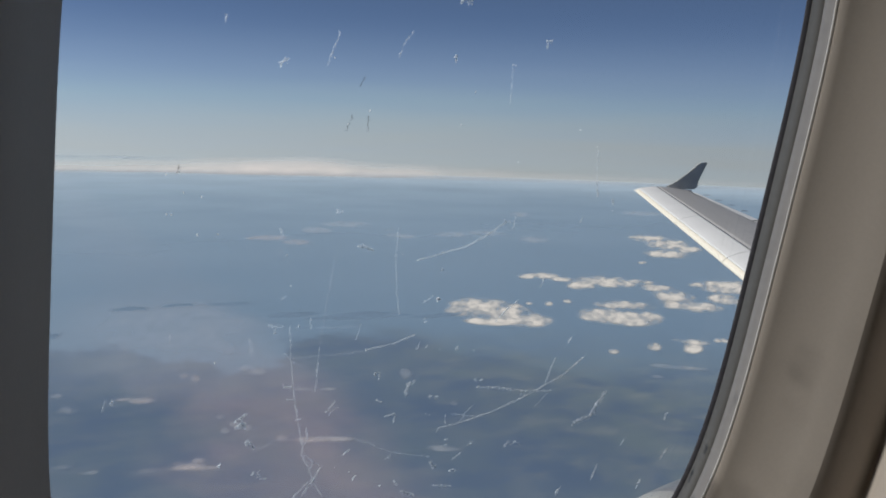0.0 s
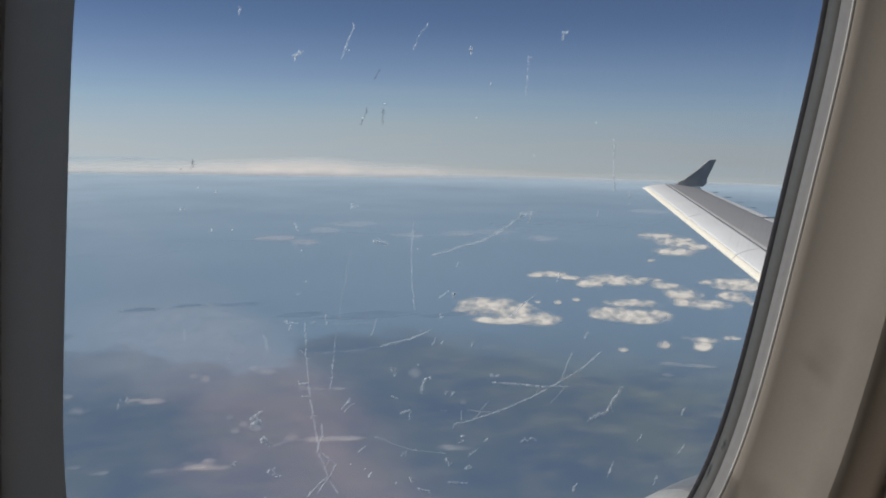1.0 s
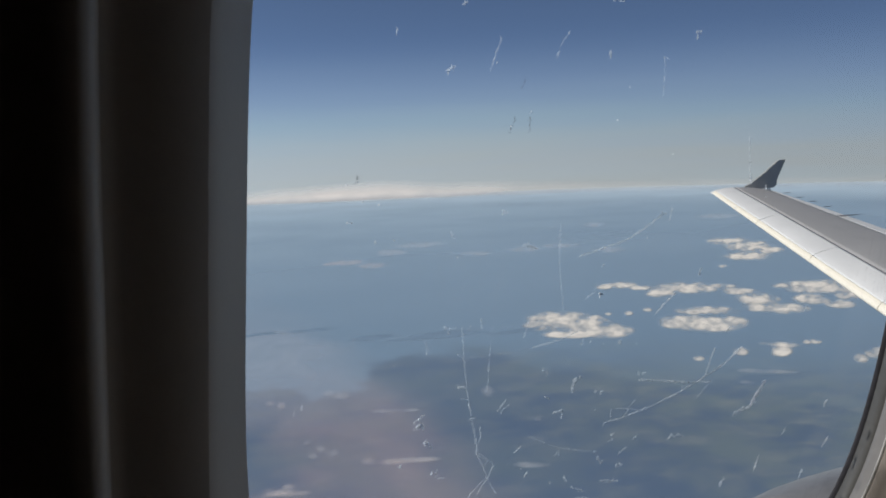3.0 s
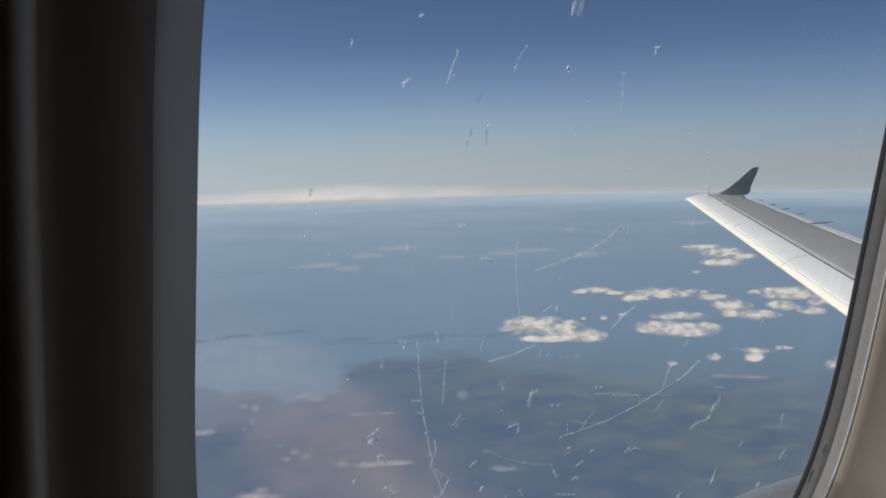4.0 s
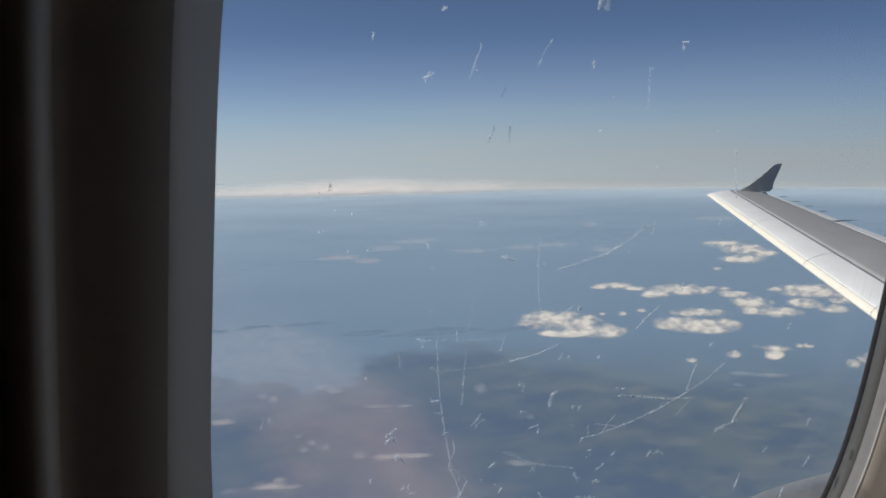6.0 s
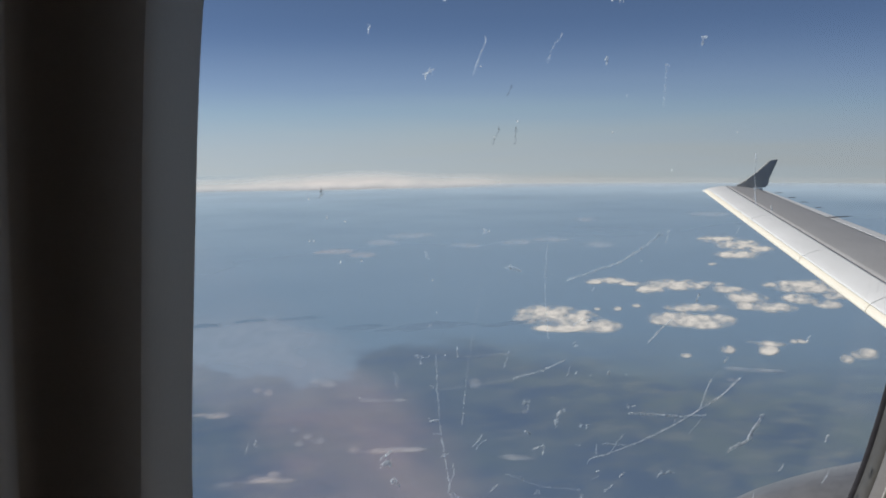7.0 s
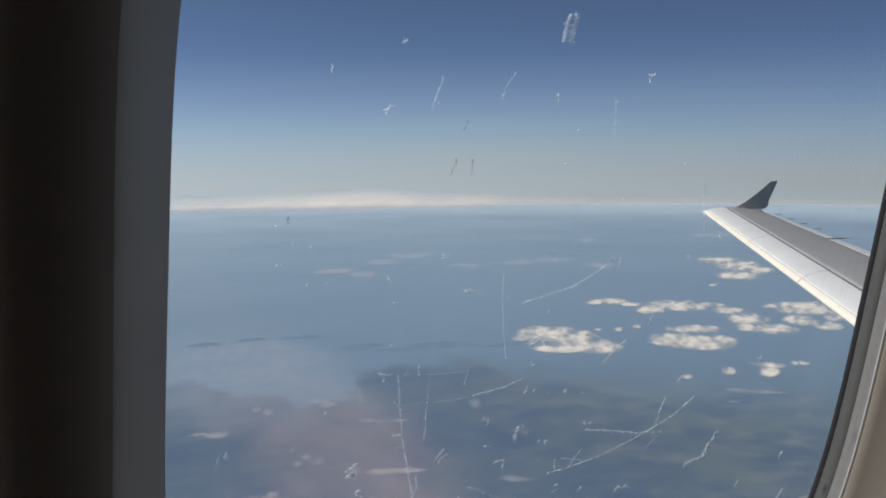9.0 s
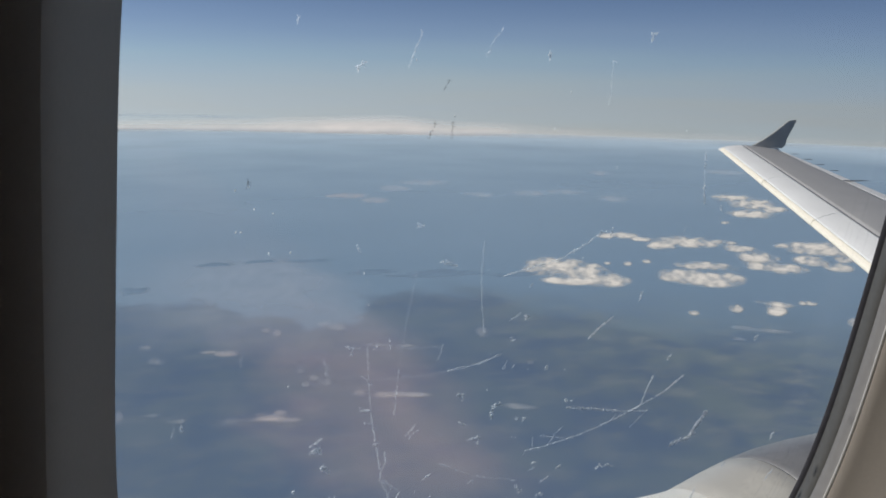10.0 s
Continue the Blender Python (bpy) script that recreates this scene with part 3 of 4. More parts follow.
for k, (x, y, wide, deep) in enumerate(((155, 1245, 60, 30), (212, 1252, 55, 26), (285, 1243, 70, 26), (42, 1112, 34, 40), (345, 1146, 60, 26), (425, 1112, 130, 34), (530, 1080, 90, 20))):
    island(x, y, wide, deep, 3.7 * k)

rng = random.Random(7)


def cloud(x, y, mat, *lumps):
    """A fair-weather cloud made of rounded lumps (across, along, wide, deep) about its place, with its base just over the haze."""
    seed = Vector((rng.uniform(0, 90), rng.uniform(0, 90), 0))
    x0, x1 = min(c - 0.75 * w for c, _, w, _ in lumps), max(c + 0.75 * w for c, _, w, _ in lumps)
    y0, y1 = min(c - 0.75 * d for _, c, _, d in lumps), max(c + 0.75 * d for _, c, _, d in lumps)
    nx = min(130, max(16, int((x1 - x0) / 1.1)))
    ny = min(90, max(16, int((y1 - y0) / 2.6)))
    grain = 0.055 if x1 - x0 > 30 else 0.12
    solid = 1.0 if x1 - x0 > 30 else 0.72
    bm = bmesh.new()
    layer = bm.verts.layers.float.new("dense")
    rows = []
    for i in range(nx + 1):
        row = []
        for k in range(ny + 1):
            u, v = x0 + (x1 - x0) * i / nx, y0 + (y1 - y0) * k / ny
            full = 0.0
            for cu, cv, w, d in lumps:
                full = max(full, 1 - ((u - cu) / (0.66 * w)) ** 2 - ((v - cv) / (0.70 * d)) ** 2)
            q = Vector((u * grain, v * grain * 0.3, 0)) + seed
            ragged = 0.62 * noise.noise(q) + 0.36 * noise.noise(q * 2.1) + 0.10 * noise.noise(q * 4.3)
            tall = 0.03 * max(0.0, full)
            vert = bm.verts.new((u, v, tall))
            thin = 1.15 - 0.50 * (v - y0) / (y1 - y0)          # the far side trails off
            vert[layer] = max(0.0, min(1.0, full * 1.05 * thin + ragged * 1.1 * min(1.0, 2.2 * full))) ** 1.35 * solid
            row.append(vert)
        rows.append(row)
    for a, b in zip(rows, rows[1:]):
        for k in range(ny):
            quad = (a[k], a[k + 1], b[k + 1], b[k])
            if max(v[layer] for v in quad) > 0.0:
                bm.faces.new(quad)
    for v in [v for v in bm.verts if not v.link_faces]:
        bm.verts.remove(v)
    broad = x1 - x0 > 50
    label = "thin pale cloud streak over the sea" if mat is WISP else "hazy pale cloud streak low over the coast" if mat is HAZY_CLOUD else "broad cream-white fair-weather cloud over the sea" if broad else "small cream-white cloud puff over the sea"
    ob = tagged(mesh_object("cloud", bm, mat), label, "cloud", "scattered clouds")
    ob.matrix_world = Matrix.Translation((x, y, -249.5)) @ Matrix.Rotation(math.atan2(-x, y), 4, "Z")
    return ob


cloud(620, 1130, CLOUD, (0, 0, 76, 84), (-25, -51, 43, 62), (21, -47, 85, 93), (61, -93, 59, 79), (13, -115, 59, 42), (51, -4, 18, 33))
cloud(742, 1010, CLOUD, (0, 0, 53, 77), (33, -4, 83, 91), (66, 7, 38, 69), (35, 87, 76, 57))
cloud(924, 1244, CLOUD, (0, 0, 89, 99), (-40, -55, 45, 66), (55, 18, 42, 41))
cloud(852, 1329, CLOUD, (0, 0, 48, 62), (31, -26, 38, 47), (-28, -17, 29, 48))
cloud(947, 1099, CLOUD, (0, 0, 55, 90), (-26, 62, 45, 55), (-40, 81, 27, 34))
cloud(921, 1015, CLOUD, (0, 0, 60, 71), (-37, 6, 32, 59))
cloud(1007, 1051, CLOUD, (0, 0, 46, 74))
cloud(1106, 1131, CLOUD, (0, 0, 99, 115), (-25, -27, 54, 78), (-62, -5, 24, 52))
cloud(1010, 999, CLOUD, (0, 0, 36, 60), (13, 75, 34, 61))
cloud(1387, 1638, CLOUD, (0, 0, 87, 173), (-48, 104, 79, 144), (-4, -184, 80, 109), (44, -73, 48, 120))
cloud(1838, 2310, WISP, (0, 0, 121, 144))
cloud(719, 1105, CLOUD, (0, 0, 13, 30))
cloud(757, 1112, CLOUD, (0, 0, 13, 27))
cloud(693, 1116, CLOUD, (0, 0, 9, 21))
cloud(734, 814, CLOUD, (0, 0, 23, 46), (-1, 33, 40, 27))
cloud(791, 833, CLOUD, (0, 0, 9, 22))
cloud(803, 831, CLOUD, (0, 0, 12, 25))
cloud(695, 834, CLOUD, (0, 0, 16, 34))
cloud(633, 831, CLOUD, (0, 0, 11, 21))
cloud(783, 743, CLOUD, (0, 0, 14, 37))
cloud(818, 751, CLOUD, (0, 0, 25, 50))
cloud(654, 751, WISP, (0, 0, 47, 19))
cloud(612, 725, WISP, (0, 0, 13, 13))
cloud(675, 737, WISP, (0, 0, 24, 14))
cloud(1134, 1414, CLOUD, (0, 0, 15, 39))
cloud(538, 1957, HAZY_CLOUD, (0, 0, 77, 94), (-37, -14, 30, 51))
cloud(570, 1866, HAZY_CLOUD, (0, 0, 56, 77))
cloud(798, 2187, WISP, (0, 0, 117, 124), (-68, -147, 69, 109))
cloud(840, 1921, WISP, (0, 0, 66, 89))
cloud(972, 1921, WISP, (0, 0, 80, 93), (82, 50, 82, 85))
cloud(1116, 1790, WISP, (0, 0, 64, 99))
cloud(1414, 2347, WISP, (0, 0, 60, 129))
cloud(167, 880, HAZY_CLOUD, (0, 0, 9, 24), (-11, 11, 11, 17))
cloud(229, 887, WISP, (0, 0, 20, 30), (-9, 12, 14, 18))
cloud(249, 815, WISP, (0, 0, 13, 15))
cloud(266, 805, WISP, (0, 0, 33, 11))
cloud(219, 672, HAZY_CLOUD, (0, 0, 59, 12), (-23, 5, 14, 14))
cloud(160, 718, WISP, (0, 0, 7, 12))
cloud(171, 732, WISP, (0, 0, 7, 12))
cloud(177, 718, WISP, (0, 0, 13, 14))
cloud(164, 754, WISP, (0, 0, 8, 12))
cloud(115, 649, HAZY_CLOUD, (0, 0, 29, 10), (-6, 9, 13, 10))
cloud(369, 827, WISP, (0, 0, 13, 34))
cloud(370, 718, WISP, (0, 0, 6, 13))
cloud(309, 615, WISP, (0, 0, 26, 12))
cloud(111, 824, HAZY_CLOUD, (0, 0, 21, 16), (-18, 7, 15, 9))
cloud(41, 866, WISP, (0, 0, 10, 13))
cloud(121, 649, HAZY_CLOUD, (0, 0, 20, 12), (5, 10, 10, 10), (9, -6, 21, 9))
cloud(11, 683, WISP, (0, 0, 7, 23))
cloud(37, 681, WISP, (0, 0, 17, 10))
cloud(51, 663, WISP, (0, 0, 12, 8))
cloud(89, 652, WISP, (0, 0, 14, 10))
cloud(48, 818, WISP, (0, 0, 17, 20))
cloud(236, 668, WISP, (0, 0, 37, 12))


def sector(az0, az1, near, far, lift, dense, n=140, m=16):
    """A level sheet in a wedge round the place: near(az), far(az) give its reach, dense(az, s) how thick it lies."""
    bm = bmesh.new()
    layer = bm.verts.layers.float.new("dense")
    rows = []
    for i in range(n + 1):
        az = az0 + (az1 - az0) * i / n
        row = []
        for k in range(m + 1):
            s_ = k / m
            r = near(az) + (far(az) - near(az)) * s_
            v = bm.verts.new((r * math.sin(radians(az)), r * math.cos(radians(az)), lift(az, s_)))
            v[layer] = dense(az, s_)
            row.append(v)
        rows.append(row)
    for a, b in zip(rows, rows[1:]):
        for k in range(m):
            bm.faces.new((a[k], a[k + 1], b[k + 1], b[k]))
    return bm


def bell(x, mid, wide):
    return math.exp(-((x - mid) / wide) ** 2)


bank = tagged(mesh_object("cloud_bank", sector(
    -25, 62, lambda az: 4420 - 120 * bell(az, 19, 9) - 120 * noise.noise(Vector((az * 0.35, 0, 8))), lambda az: 4850.0,
    lambda az, s_: max(0.0, s_ - 0.45) / 0.55 * (36 + 46 * bell(az, 17, 10) + 12 * noise.noise(Vector((az * 0.25, 0, 5)))),
    lambda az, s_: min(1.0, s_ * 1.6) ** 2 * min(1.0, max(0.0, (1 - s_) * 2.2)) * (0.25 + 0.75 * bell(az, 17, 8) + 0.40 * bell(az, -2, 10)) * (1 - 0.6 * min(1.0, max(0.0, (az - 26) / 30))), 220, 24), BANK),
    "long pale cloud bank along the horizon", "cloud")
bank.location = (0, 0, -249.2)
shade = tagged(mesh_object("cloud_streak", sector(
    -14, 10.5, lambda az: 4700.0, lambda az: 4720.0,
    lambda az, s_: 55 + 20 * s_ + 5 * noise.noise(Vector((az * 0.3, 0, 5))),
    lambda az, s_: math.sin(math.pi * s_) * 0.5 * min(1.0, (10.5 - az) / 4) * (0.8 + 0.5 * noise.noise(Vector((az * 0.5, 0, 2)))), 60, 8), MIST),
    "thin blue-grey cloud streak over the horizon", "cloud")
shade.location = (0, 0, -249.2)


def rise(x, x0, x1):
    """Smooth step from 0 at x0 to 1 at x1."""
    t = max(0.0, min(1.0, (x - x0) / (x1 - x0)))
    return t * t * (3 - 2 * t)


def tint_patch(x, y):
    """A long patch across the shore: how thick its pale seaward and its pinkish landward part lie at a place."""
    billow = 26 * noise.noise(Vector((x * 0.010, y * 0.007, 3))) + 14 * noise.noise(Vector((x * 0.03, y * 0.018, 8))) + 7 * noise.noise(Vector((x * 0.08, y * 0.05, 5)))
    edge = 1 - rise(x + billow + 35 * (1 - rise(y, 500, 800)), 240, 325)
    body = 1 + 0.30 * noise.noise(Vector((x * 0.025, y * 0.012, 1))) + 0.20 * noise.noise(Vector((x * 0.07, y * 0.035, 6)))
    over_sea = rise(y + 2.5 * billow, 740, 1040)
    pale = edge * over_sea * rise(x + billow, -10, 140) * (1 - rise(y + 3 * billow, 1120, 1420))
    pink = edge * (1 - 0.85 * over_sea) * rise(x + 1.5 * billow, 70, 190) * rise(y, 430, 540)
    return pale * body, pink * body


def haze_sheet(n=260, m=130, near=420.0, far=4855.0):
    """A level sheet that paints in haze: denser with distance, thinner aft, with a tinted patch across the shore."""
    bm = bmesh.new()
    dense, tint, bright = [bm.verts.layers.float.new(k) for k in ("dense", "tint", "bright")]
    rows = []
    for i in range(n + 1):
        az = -50 + 135 * i / n
        row = []
        for k in range(m + 1):
            r = near * (far / near) ** (k / m)
            x, y = r * math.sin(radians(az)), r * math.cos(radians(az))
            # aerial haze is painted as a density that grows with distance
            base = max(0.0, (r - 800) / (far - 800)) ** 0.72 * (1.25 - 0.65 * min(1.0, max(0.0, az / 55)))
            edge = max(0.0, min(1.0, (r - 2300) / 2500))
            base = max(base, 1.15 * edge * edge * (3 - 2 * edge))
            pale, pink = tint_patch(x, y)
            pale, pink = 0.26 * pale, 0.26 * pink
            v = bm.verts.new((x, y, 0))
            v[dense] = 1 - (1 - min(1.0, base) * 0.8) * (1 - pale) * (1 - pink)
            v[tint] = (0.95 * pink + 0.34 * pale) / (pink + pale + base + 0.02)
            # the far rim is coloured paler to melt into the sky
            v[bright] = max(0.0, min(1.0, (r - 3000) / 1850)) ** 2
            row.append(v)
        rows.append(row)
    for a, b in zip(rows, rows[1:]):
        for k in range(m):
            bm.faces.new((a[k], a[k + 1], b[k + 1], b[k]))
    return bm


mist = tagged(mesh_object("mist", haze_sheet(), HAZE), "pale blue sheet of painted distance haze with a pinkish patch over the sea and coast", "mist")
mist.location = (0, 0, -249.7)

# ---- frost and scratches on the pane ----
flake = random.Random(3)


def crystal(bm, x, z, r, along=None, slim=0.45):
    """One tilted splinter of frost."""
    a = flake.uniform(0, math.pi) if along is None else along + flake.gauss(0, 0.5)
    tilt_x, tilt_z = flake.gauss(0.9, 0.45), flake.gauss(-0.6, 0.45)      # most facets lean the same way
    u = Vector((math.cos(a), tilt_x * math.cos(a) + tilt_z * math.sin(a), math.sin(a))) * r * flake.uniform(0.8, 1.5)
    w = Vector((-math.sin(a), -tilt_x * math.sin(a) + tilt_z * math.cos(a), math.cos(a))) * r * slim * flake.uniform(0.7, 1.3)
    c = Vector((x, 0.0004, z))
    return bm.faces.new([bm.verts.new(c + d) for d in (u, w, -u * flake.uniform(0.6, 1.0), -w)])


def thread(bm, xa, za, xb, zb, r, gap, wander):
    """Splinters strung from one point to another."""
    length, along = math.hypot(xb - xa, zb - za), math.atan2(zb - za, xb - xa)
    n = max(2, int(length / gap))
    for i in range(n):
        s = (i + flake.random()) / n
        crystal(bm, xa + s * (xb - xa) + flake.gauss(0, wander), za + s * (zb - za) + flake.gauss(0, wander), r * flake.uniform(0.7, 1.4), along, 0.6)


def mark(owner, width, strength, *pts):
    """A scratch or frost thread along a short run of points, with short branches and a few large grains."""
    bm = bmesh.new()
    r = 0.00022 + width * 0.00022
    for (xa, za), (xb, zb) in zip(pts, pts[1:]):
        length, along = math.hypot(xb - xa, zb - za), math.atan2(zb - za, xb - xa)
        strands = 2 if width > 0.75 else 1
        for k in range(strands):
            thread(bm, xa, za, xb, zb, r, 0.00012 if strength > 0.5 else 0.00020, 0.00008 + 0.00020 * width * strands)
        for i in range(int(0.7 + length / 0.0018)):
            s = flake.random()
            x, z, a = xa + s * (xb - xa), za + s * (zb - za), along + flake.choice((-1, 1)) * flake.uniform(0.5, 1.6)
            q = flake.uniform(0.0004, 0.0011)
            thread(bm, x, z, x + q * math.cos(a), z + q * math.sin(a), 0.00018, 0.00016, 0.00005)
        for i in range(int(1 + length / 0.008 * strength)):
            s = flake.random()
            for k in range(3):
                crystal(bm, xa + s * (xb - xa), za + s * (zb - za), 0.00024, None, 0.9)
    return part("scratch", bm, frost(strength), owner, smooth=False)


def frost(strength):
    """Dull dirt, faint, thin or dense frost, by how strongly it shows."""
    return DULL if strength < 0.3 else ICE_FAINT if strength < 0.45 else ICE_HALF if strength < 0.65 else ICE_THIN if strength < 0.85 else ICE


def speck(owner, x, z, size, strength):
    """A small scrawl of frost with one bright grain."""
    bm = bmesh.new()
    lean = flake.uniform(0.6, 1.5)
    for _ in range(int(1 + size * 1.5) if size > 1.25 else 0):
        a = lean + flake.gauss(0, 0.7)
        q = 0.00050 * size * flake.uniform(0.5, 1.2)
        cx, cz = x + flake.gauss(0, 0.00022 * size), z + flake.gauss(0, 0.00028 * size)
        thread(bm, cx - q * math.cos(a), cz - q * math.sin(a), cx + q * math.cos(a), cz + q * math.sin(a), 0.00034, 0.00016, 0.00008)
    for k in range(5):
        crystal(bm, x + flake.gauss(0, 0.00006), z + flake.gauss(0, 0.00010), 0.00027 if size > 1.25 else 0.00023, None, 0.9)
    return part("frost_speck", bm, frost(strength if size > 1.25 or strength < 0.3 else 1.0), owner, smooth=False)


mark(pane, 0.5, 0.8, (-0.0284, 0.0478), (-0.0194, 0.0500), (-0.0110, 0.0520), (-0.0035, 0.0558), (0.0017, 0.0595), (0.0043, 0.0604))
mark(pane, 0.4, 0.7, (0.0060, 0.0579), (0.0064, 0.0617))
mark(pane, 0.4, 0.7, (0.0022, 0.0589), (0.0028, 0.0608))
mark(pane, 0.35, 0.5, (-0.0012, 0.0998), (-0.0014, 0.1069), (-0.0020, 0.1123), (-0.0006, 0.1118))
mark(pane, 0.9, 0.7, (-0.0207, 0.1371), (-0.0213, 0.1336), (-0.0221, 0.1295))
mark(pane, 1.0, 0.8, (-0.0184, 0.1372), (-0.0190, 0.1338), (-0.0196, 0.1296))
mark(pane, 0.5, 0.6, (-0.0219, 0.1351), (-0.0184, 0.1345))
mark(pane, 0.7, 0.7, (0.0099, 0.1178), (0.0098, 0.1198), (0.0115, 0.1204))
mark(pane, 0.3, 0.5, (-0.0606, 0.1187), (-0.0601, 0.1174), (-0.0615, 0.1142), (-0.0622, 0.1120), (-0.0632, 0.1084))
mark(pane, 0.3, 0.5, (-0.0371, 0.1200), (-0.0388, 0.1177), (-0.0402, 0.1156), (-0.0413, 0.1119))
mark(pane, 0.5, 0.6, (-0.0775, 0.1084), (-0.0761, 0.1091), (-0.0747, 0.1096))
mark(pane, 0.4, 0.5, (-0.0760, 0.1101), (-0.0753, 0.1083))
mark(pane, 0.4, 0.45, (-0.0927, 0.1207), (-0.0928, 0.1182))
mark(pane, 0.5, 0.6, (-0.0731, 0.1270), (-0.0714, 0.1276))
mark(pane, 0.4, 0.5, (-0.0723, 0.1286), (-0.0722, 0.1272))
mark(pane, 0.5, 0.2, (-0.0544, 0.0945), (-0.0553, 0.0917), (-0.0561, 0.0897))
mark(pane, 0.5, 0.2, (-0.0494, 0.0945), (-0.0491, 0.0896))
mark(pane, 0.4, 0.2, (-0.0516, 0.1059), (-0.0526, 0.1028))
mark(pane, 0.35, 0.2, (-0.1044, 0.0790), (-0.1048, 0.0763))
mark(pane, 0.5, 0.7, (-0.0492, 0.0534), (-0.0465, 0.0527), (-0.0440, 0.0518))
mark(pane, 0.55, 0.8, (0.0357, 0.0853), (0.0363, 0.0833), (0.0363, 0.0807))
mark(pane, 0.3, 0.55, (0.0363, 0.0807), (0.0375, 0.0743))
mark(pane, 0.55, 0.9, (0.0375, 0.0743), (0.0389, 0.0686))
mark(pane, 0.35, 0.45, (-0.0759, 0.0281), (-0.0718, 0.0277))
mark(pane, 0.35, 0.46, (-0.0697, 0.0283), (-0.0688, 0.0181), (-0.0673, 0.0060))
mark(pane, 0.4, 0.6, (-0.0673, 0.0060), (-0.0654, -0.0041), (-0.0629, -0.0152))
mark(pane, 0.45, 0.62, (-0.0629, -0.0152), (-0.0597, -0.0253), (-0.0571, -0.0311), (-0.0547, -0.0350))
mark(pane, 0.4, 0.7, (-0.0706, 0.0071), (-0.0678, 0.0070))
mark(pane, 0.4, 0.6, (-0.0693, 0.0028), (-0.0671, 0.0025))
mark(pane, 0.45, 0.6, (-0.0661, -0.0052), (-0.0641, -0.0046))
mark(pane, 0.5, 0.6, (-0.0622, -0.0080), (-0.0615, -0.0123), (-0.0629, -0.0152), (-0.0631, -0.0186))
mark(pane, 0.5, 0.6, (-0.0597, -0.0199), (-0.0565, -0.0230))
mark(pane, 0.5, 0.7, (-0.0564, -0.0238), (-0.0582, -0.0276), (-0.0605, -0.0310), (-0.0620, -0.0333))
mark(pane, 0.35, 0.42, (-0.0689, 0.0171), (-0.0613, 0.0169), (-0.0510, 0.0169), (-0.0438, 0.0176))
mark(pane, 0.4, 0.66, (-0.0438, 0.0176), (-0.0343, 0.0191), (-0.0267, 0.0215))
mark(pane, 0.4, 0.5, (-0.0710, 0.0189), (-0.0689, 0.0165))
mark(pane, 0.35, 0.44, (-0.0683, 0.0272), (-0.0580, 0.0265), (-0.0465, 0.0261))
mark(pane, 0.4, 0.5, (-0.0461, 0.0268), (-0.0473, 0.0215))
mark(pane, 0.3, 0.4, (-0.0563, 0.0506), (-0.0577, 0.0396), (-0.0587, 0.0297), (-0.0596, 0.0206))
mark(pane, 0.4, 0.46, (-0.0596, 0.0206), (-0.0598, 0.0083), (-0.0600, 0.0041))
mark(pane, 0.3, 0.45, (-0.0363, 0.0595), (-0.0360, 0.0498), (-0.0348, 0.0388))
mark(pane, 0.4, 0.5, (-0.0348, 0.0388), (-0.0330, 0.0294))
mark(pane, 0.35, 0.4, (-0.0413, 0.0583), (-0.0373, 0.0587))
mark(pane, 0.35, 0.4, (-0.0392, 0.0408), (-0.0354, 0.0411))
mark(pane, 0.55, 0.9, (-0.0003, -0.0001), (0.0146, -0.0029), (0.0207, -0.0041))
mark(pane, 0.45, 0.75, (0.0207, -0.0041), (0.0315, -0.0053))
mark(pane, 0.45, 0.7, (-0.0139, -0.0145), (-0.0067, -0.0139), (0.0060, -0.0111), (0.0177, -0.0073))
mark(pane, 0.5, 0.9, (0.0177, -0.0073), (0.0259, -0.0038), (0.0365, 0.0012), (0.0437, 0.0072))
mark(pane, 0.45, 0.75, (0.0314, 0.0084), (0.0297, 0.0037), (0.0283, -0.0029))
mark(pane, 0.4, 0.6, (0.0313, -0.0044), (0.0283, -0.0079), (0.0253, -0.0110))
mark(pane, 0.35, 0.6, (-0.0115, -0.0097), (-0.0112, -0.0135))
mark(pane, 0.4, 0.6, (-0.0091, -0.0098), (0.0001, -0.0116))
mark(pane, 0.4, 0.6, (-0.0008, -0.0071), (-0.0037, -0.0103), (-0.0060, -0.0140))
mark(pane, 0.35, 0.6, (0.0188, -0.0045), (0.0180, -0.0074))
mark(pane, 0.5, 0.6, (-0.0126, -0.0140), (-0.0142, -0.0158))
mark(pane, 1.0, 0.9, (0.0564, -0.0085), (0.0550, -0.0111), (0.0536, -0.0133), (0.0522, -0.0162))
mark(pane, 0.8, 0.9, (0.0531, -0.0168), (0.0492, -0.0189), (0.0459, -0.0194), (0.0437, -0.0205))
mark(pane, 0.5, 0.9, (0.0356, 0.0136), (0.0372, 0.0159))
mark(pane, 0.55, 0.95, (0.0206, 0.0364), (0.0212, 0.0397))
mark(pane, 0.45, 0.85, (0.0038, 0.0244), (0.0075, 0.0281), (0.0124, 0.0319))
mark(pane, 0.5, 0.7, (-0.0393, 0.0091), (-0.0378, 0.0090), (-0.0380, 0.0065))
mark(pane, 0.5, 0.7, (-0.0383, -0.0008), (-0.0362, -0.0023))
mark(pane, 0.6, 0.7, (-0.0348, -0.0076), (-0.0329, -0.0072), (-0.0309, -0.0072), (-0.0312, -0.0102))
mark(pane, 0.7, 0.5, (-0.0548, -0.0046), (-0.0535, -0.0031), (-0.0517, -0.0017))
mark(pane, 0.8, 0.65, (-0.0246, 0.0044), (-0.0269, 0.0034), (-0.0275, -0.0012))
mark(pane, 0.5, 0.7, (-0.0088, -0.0196), (-0.0107, -0.0198))
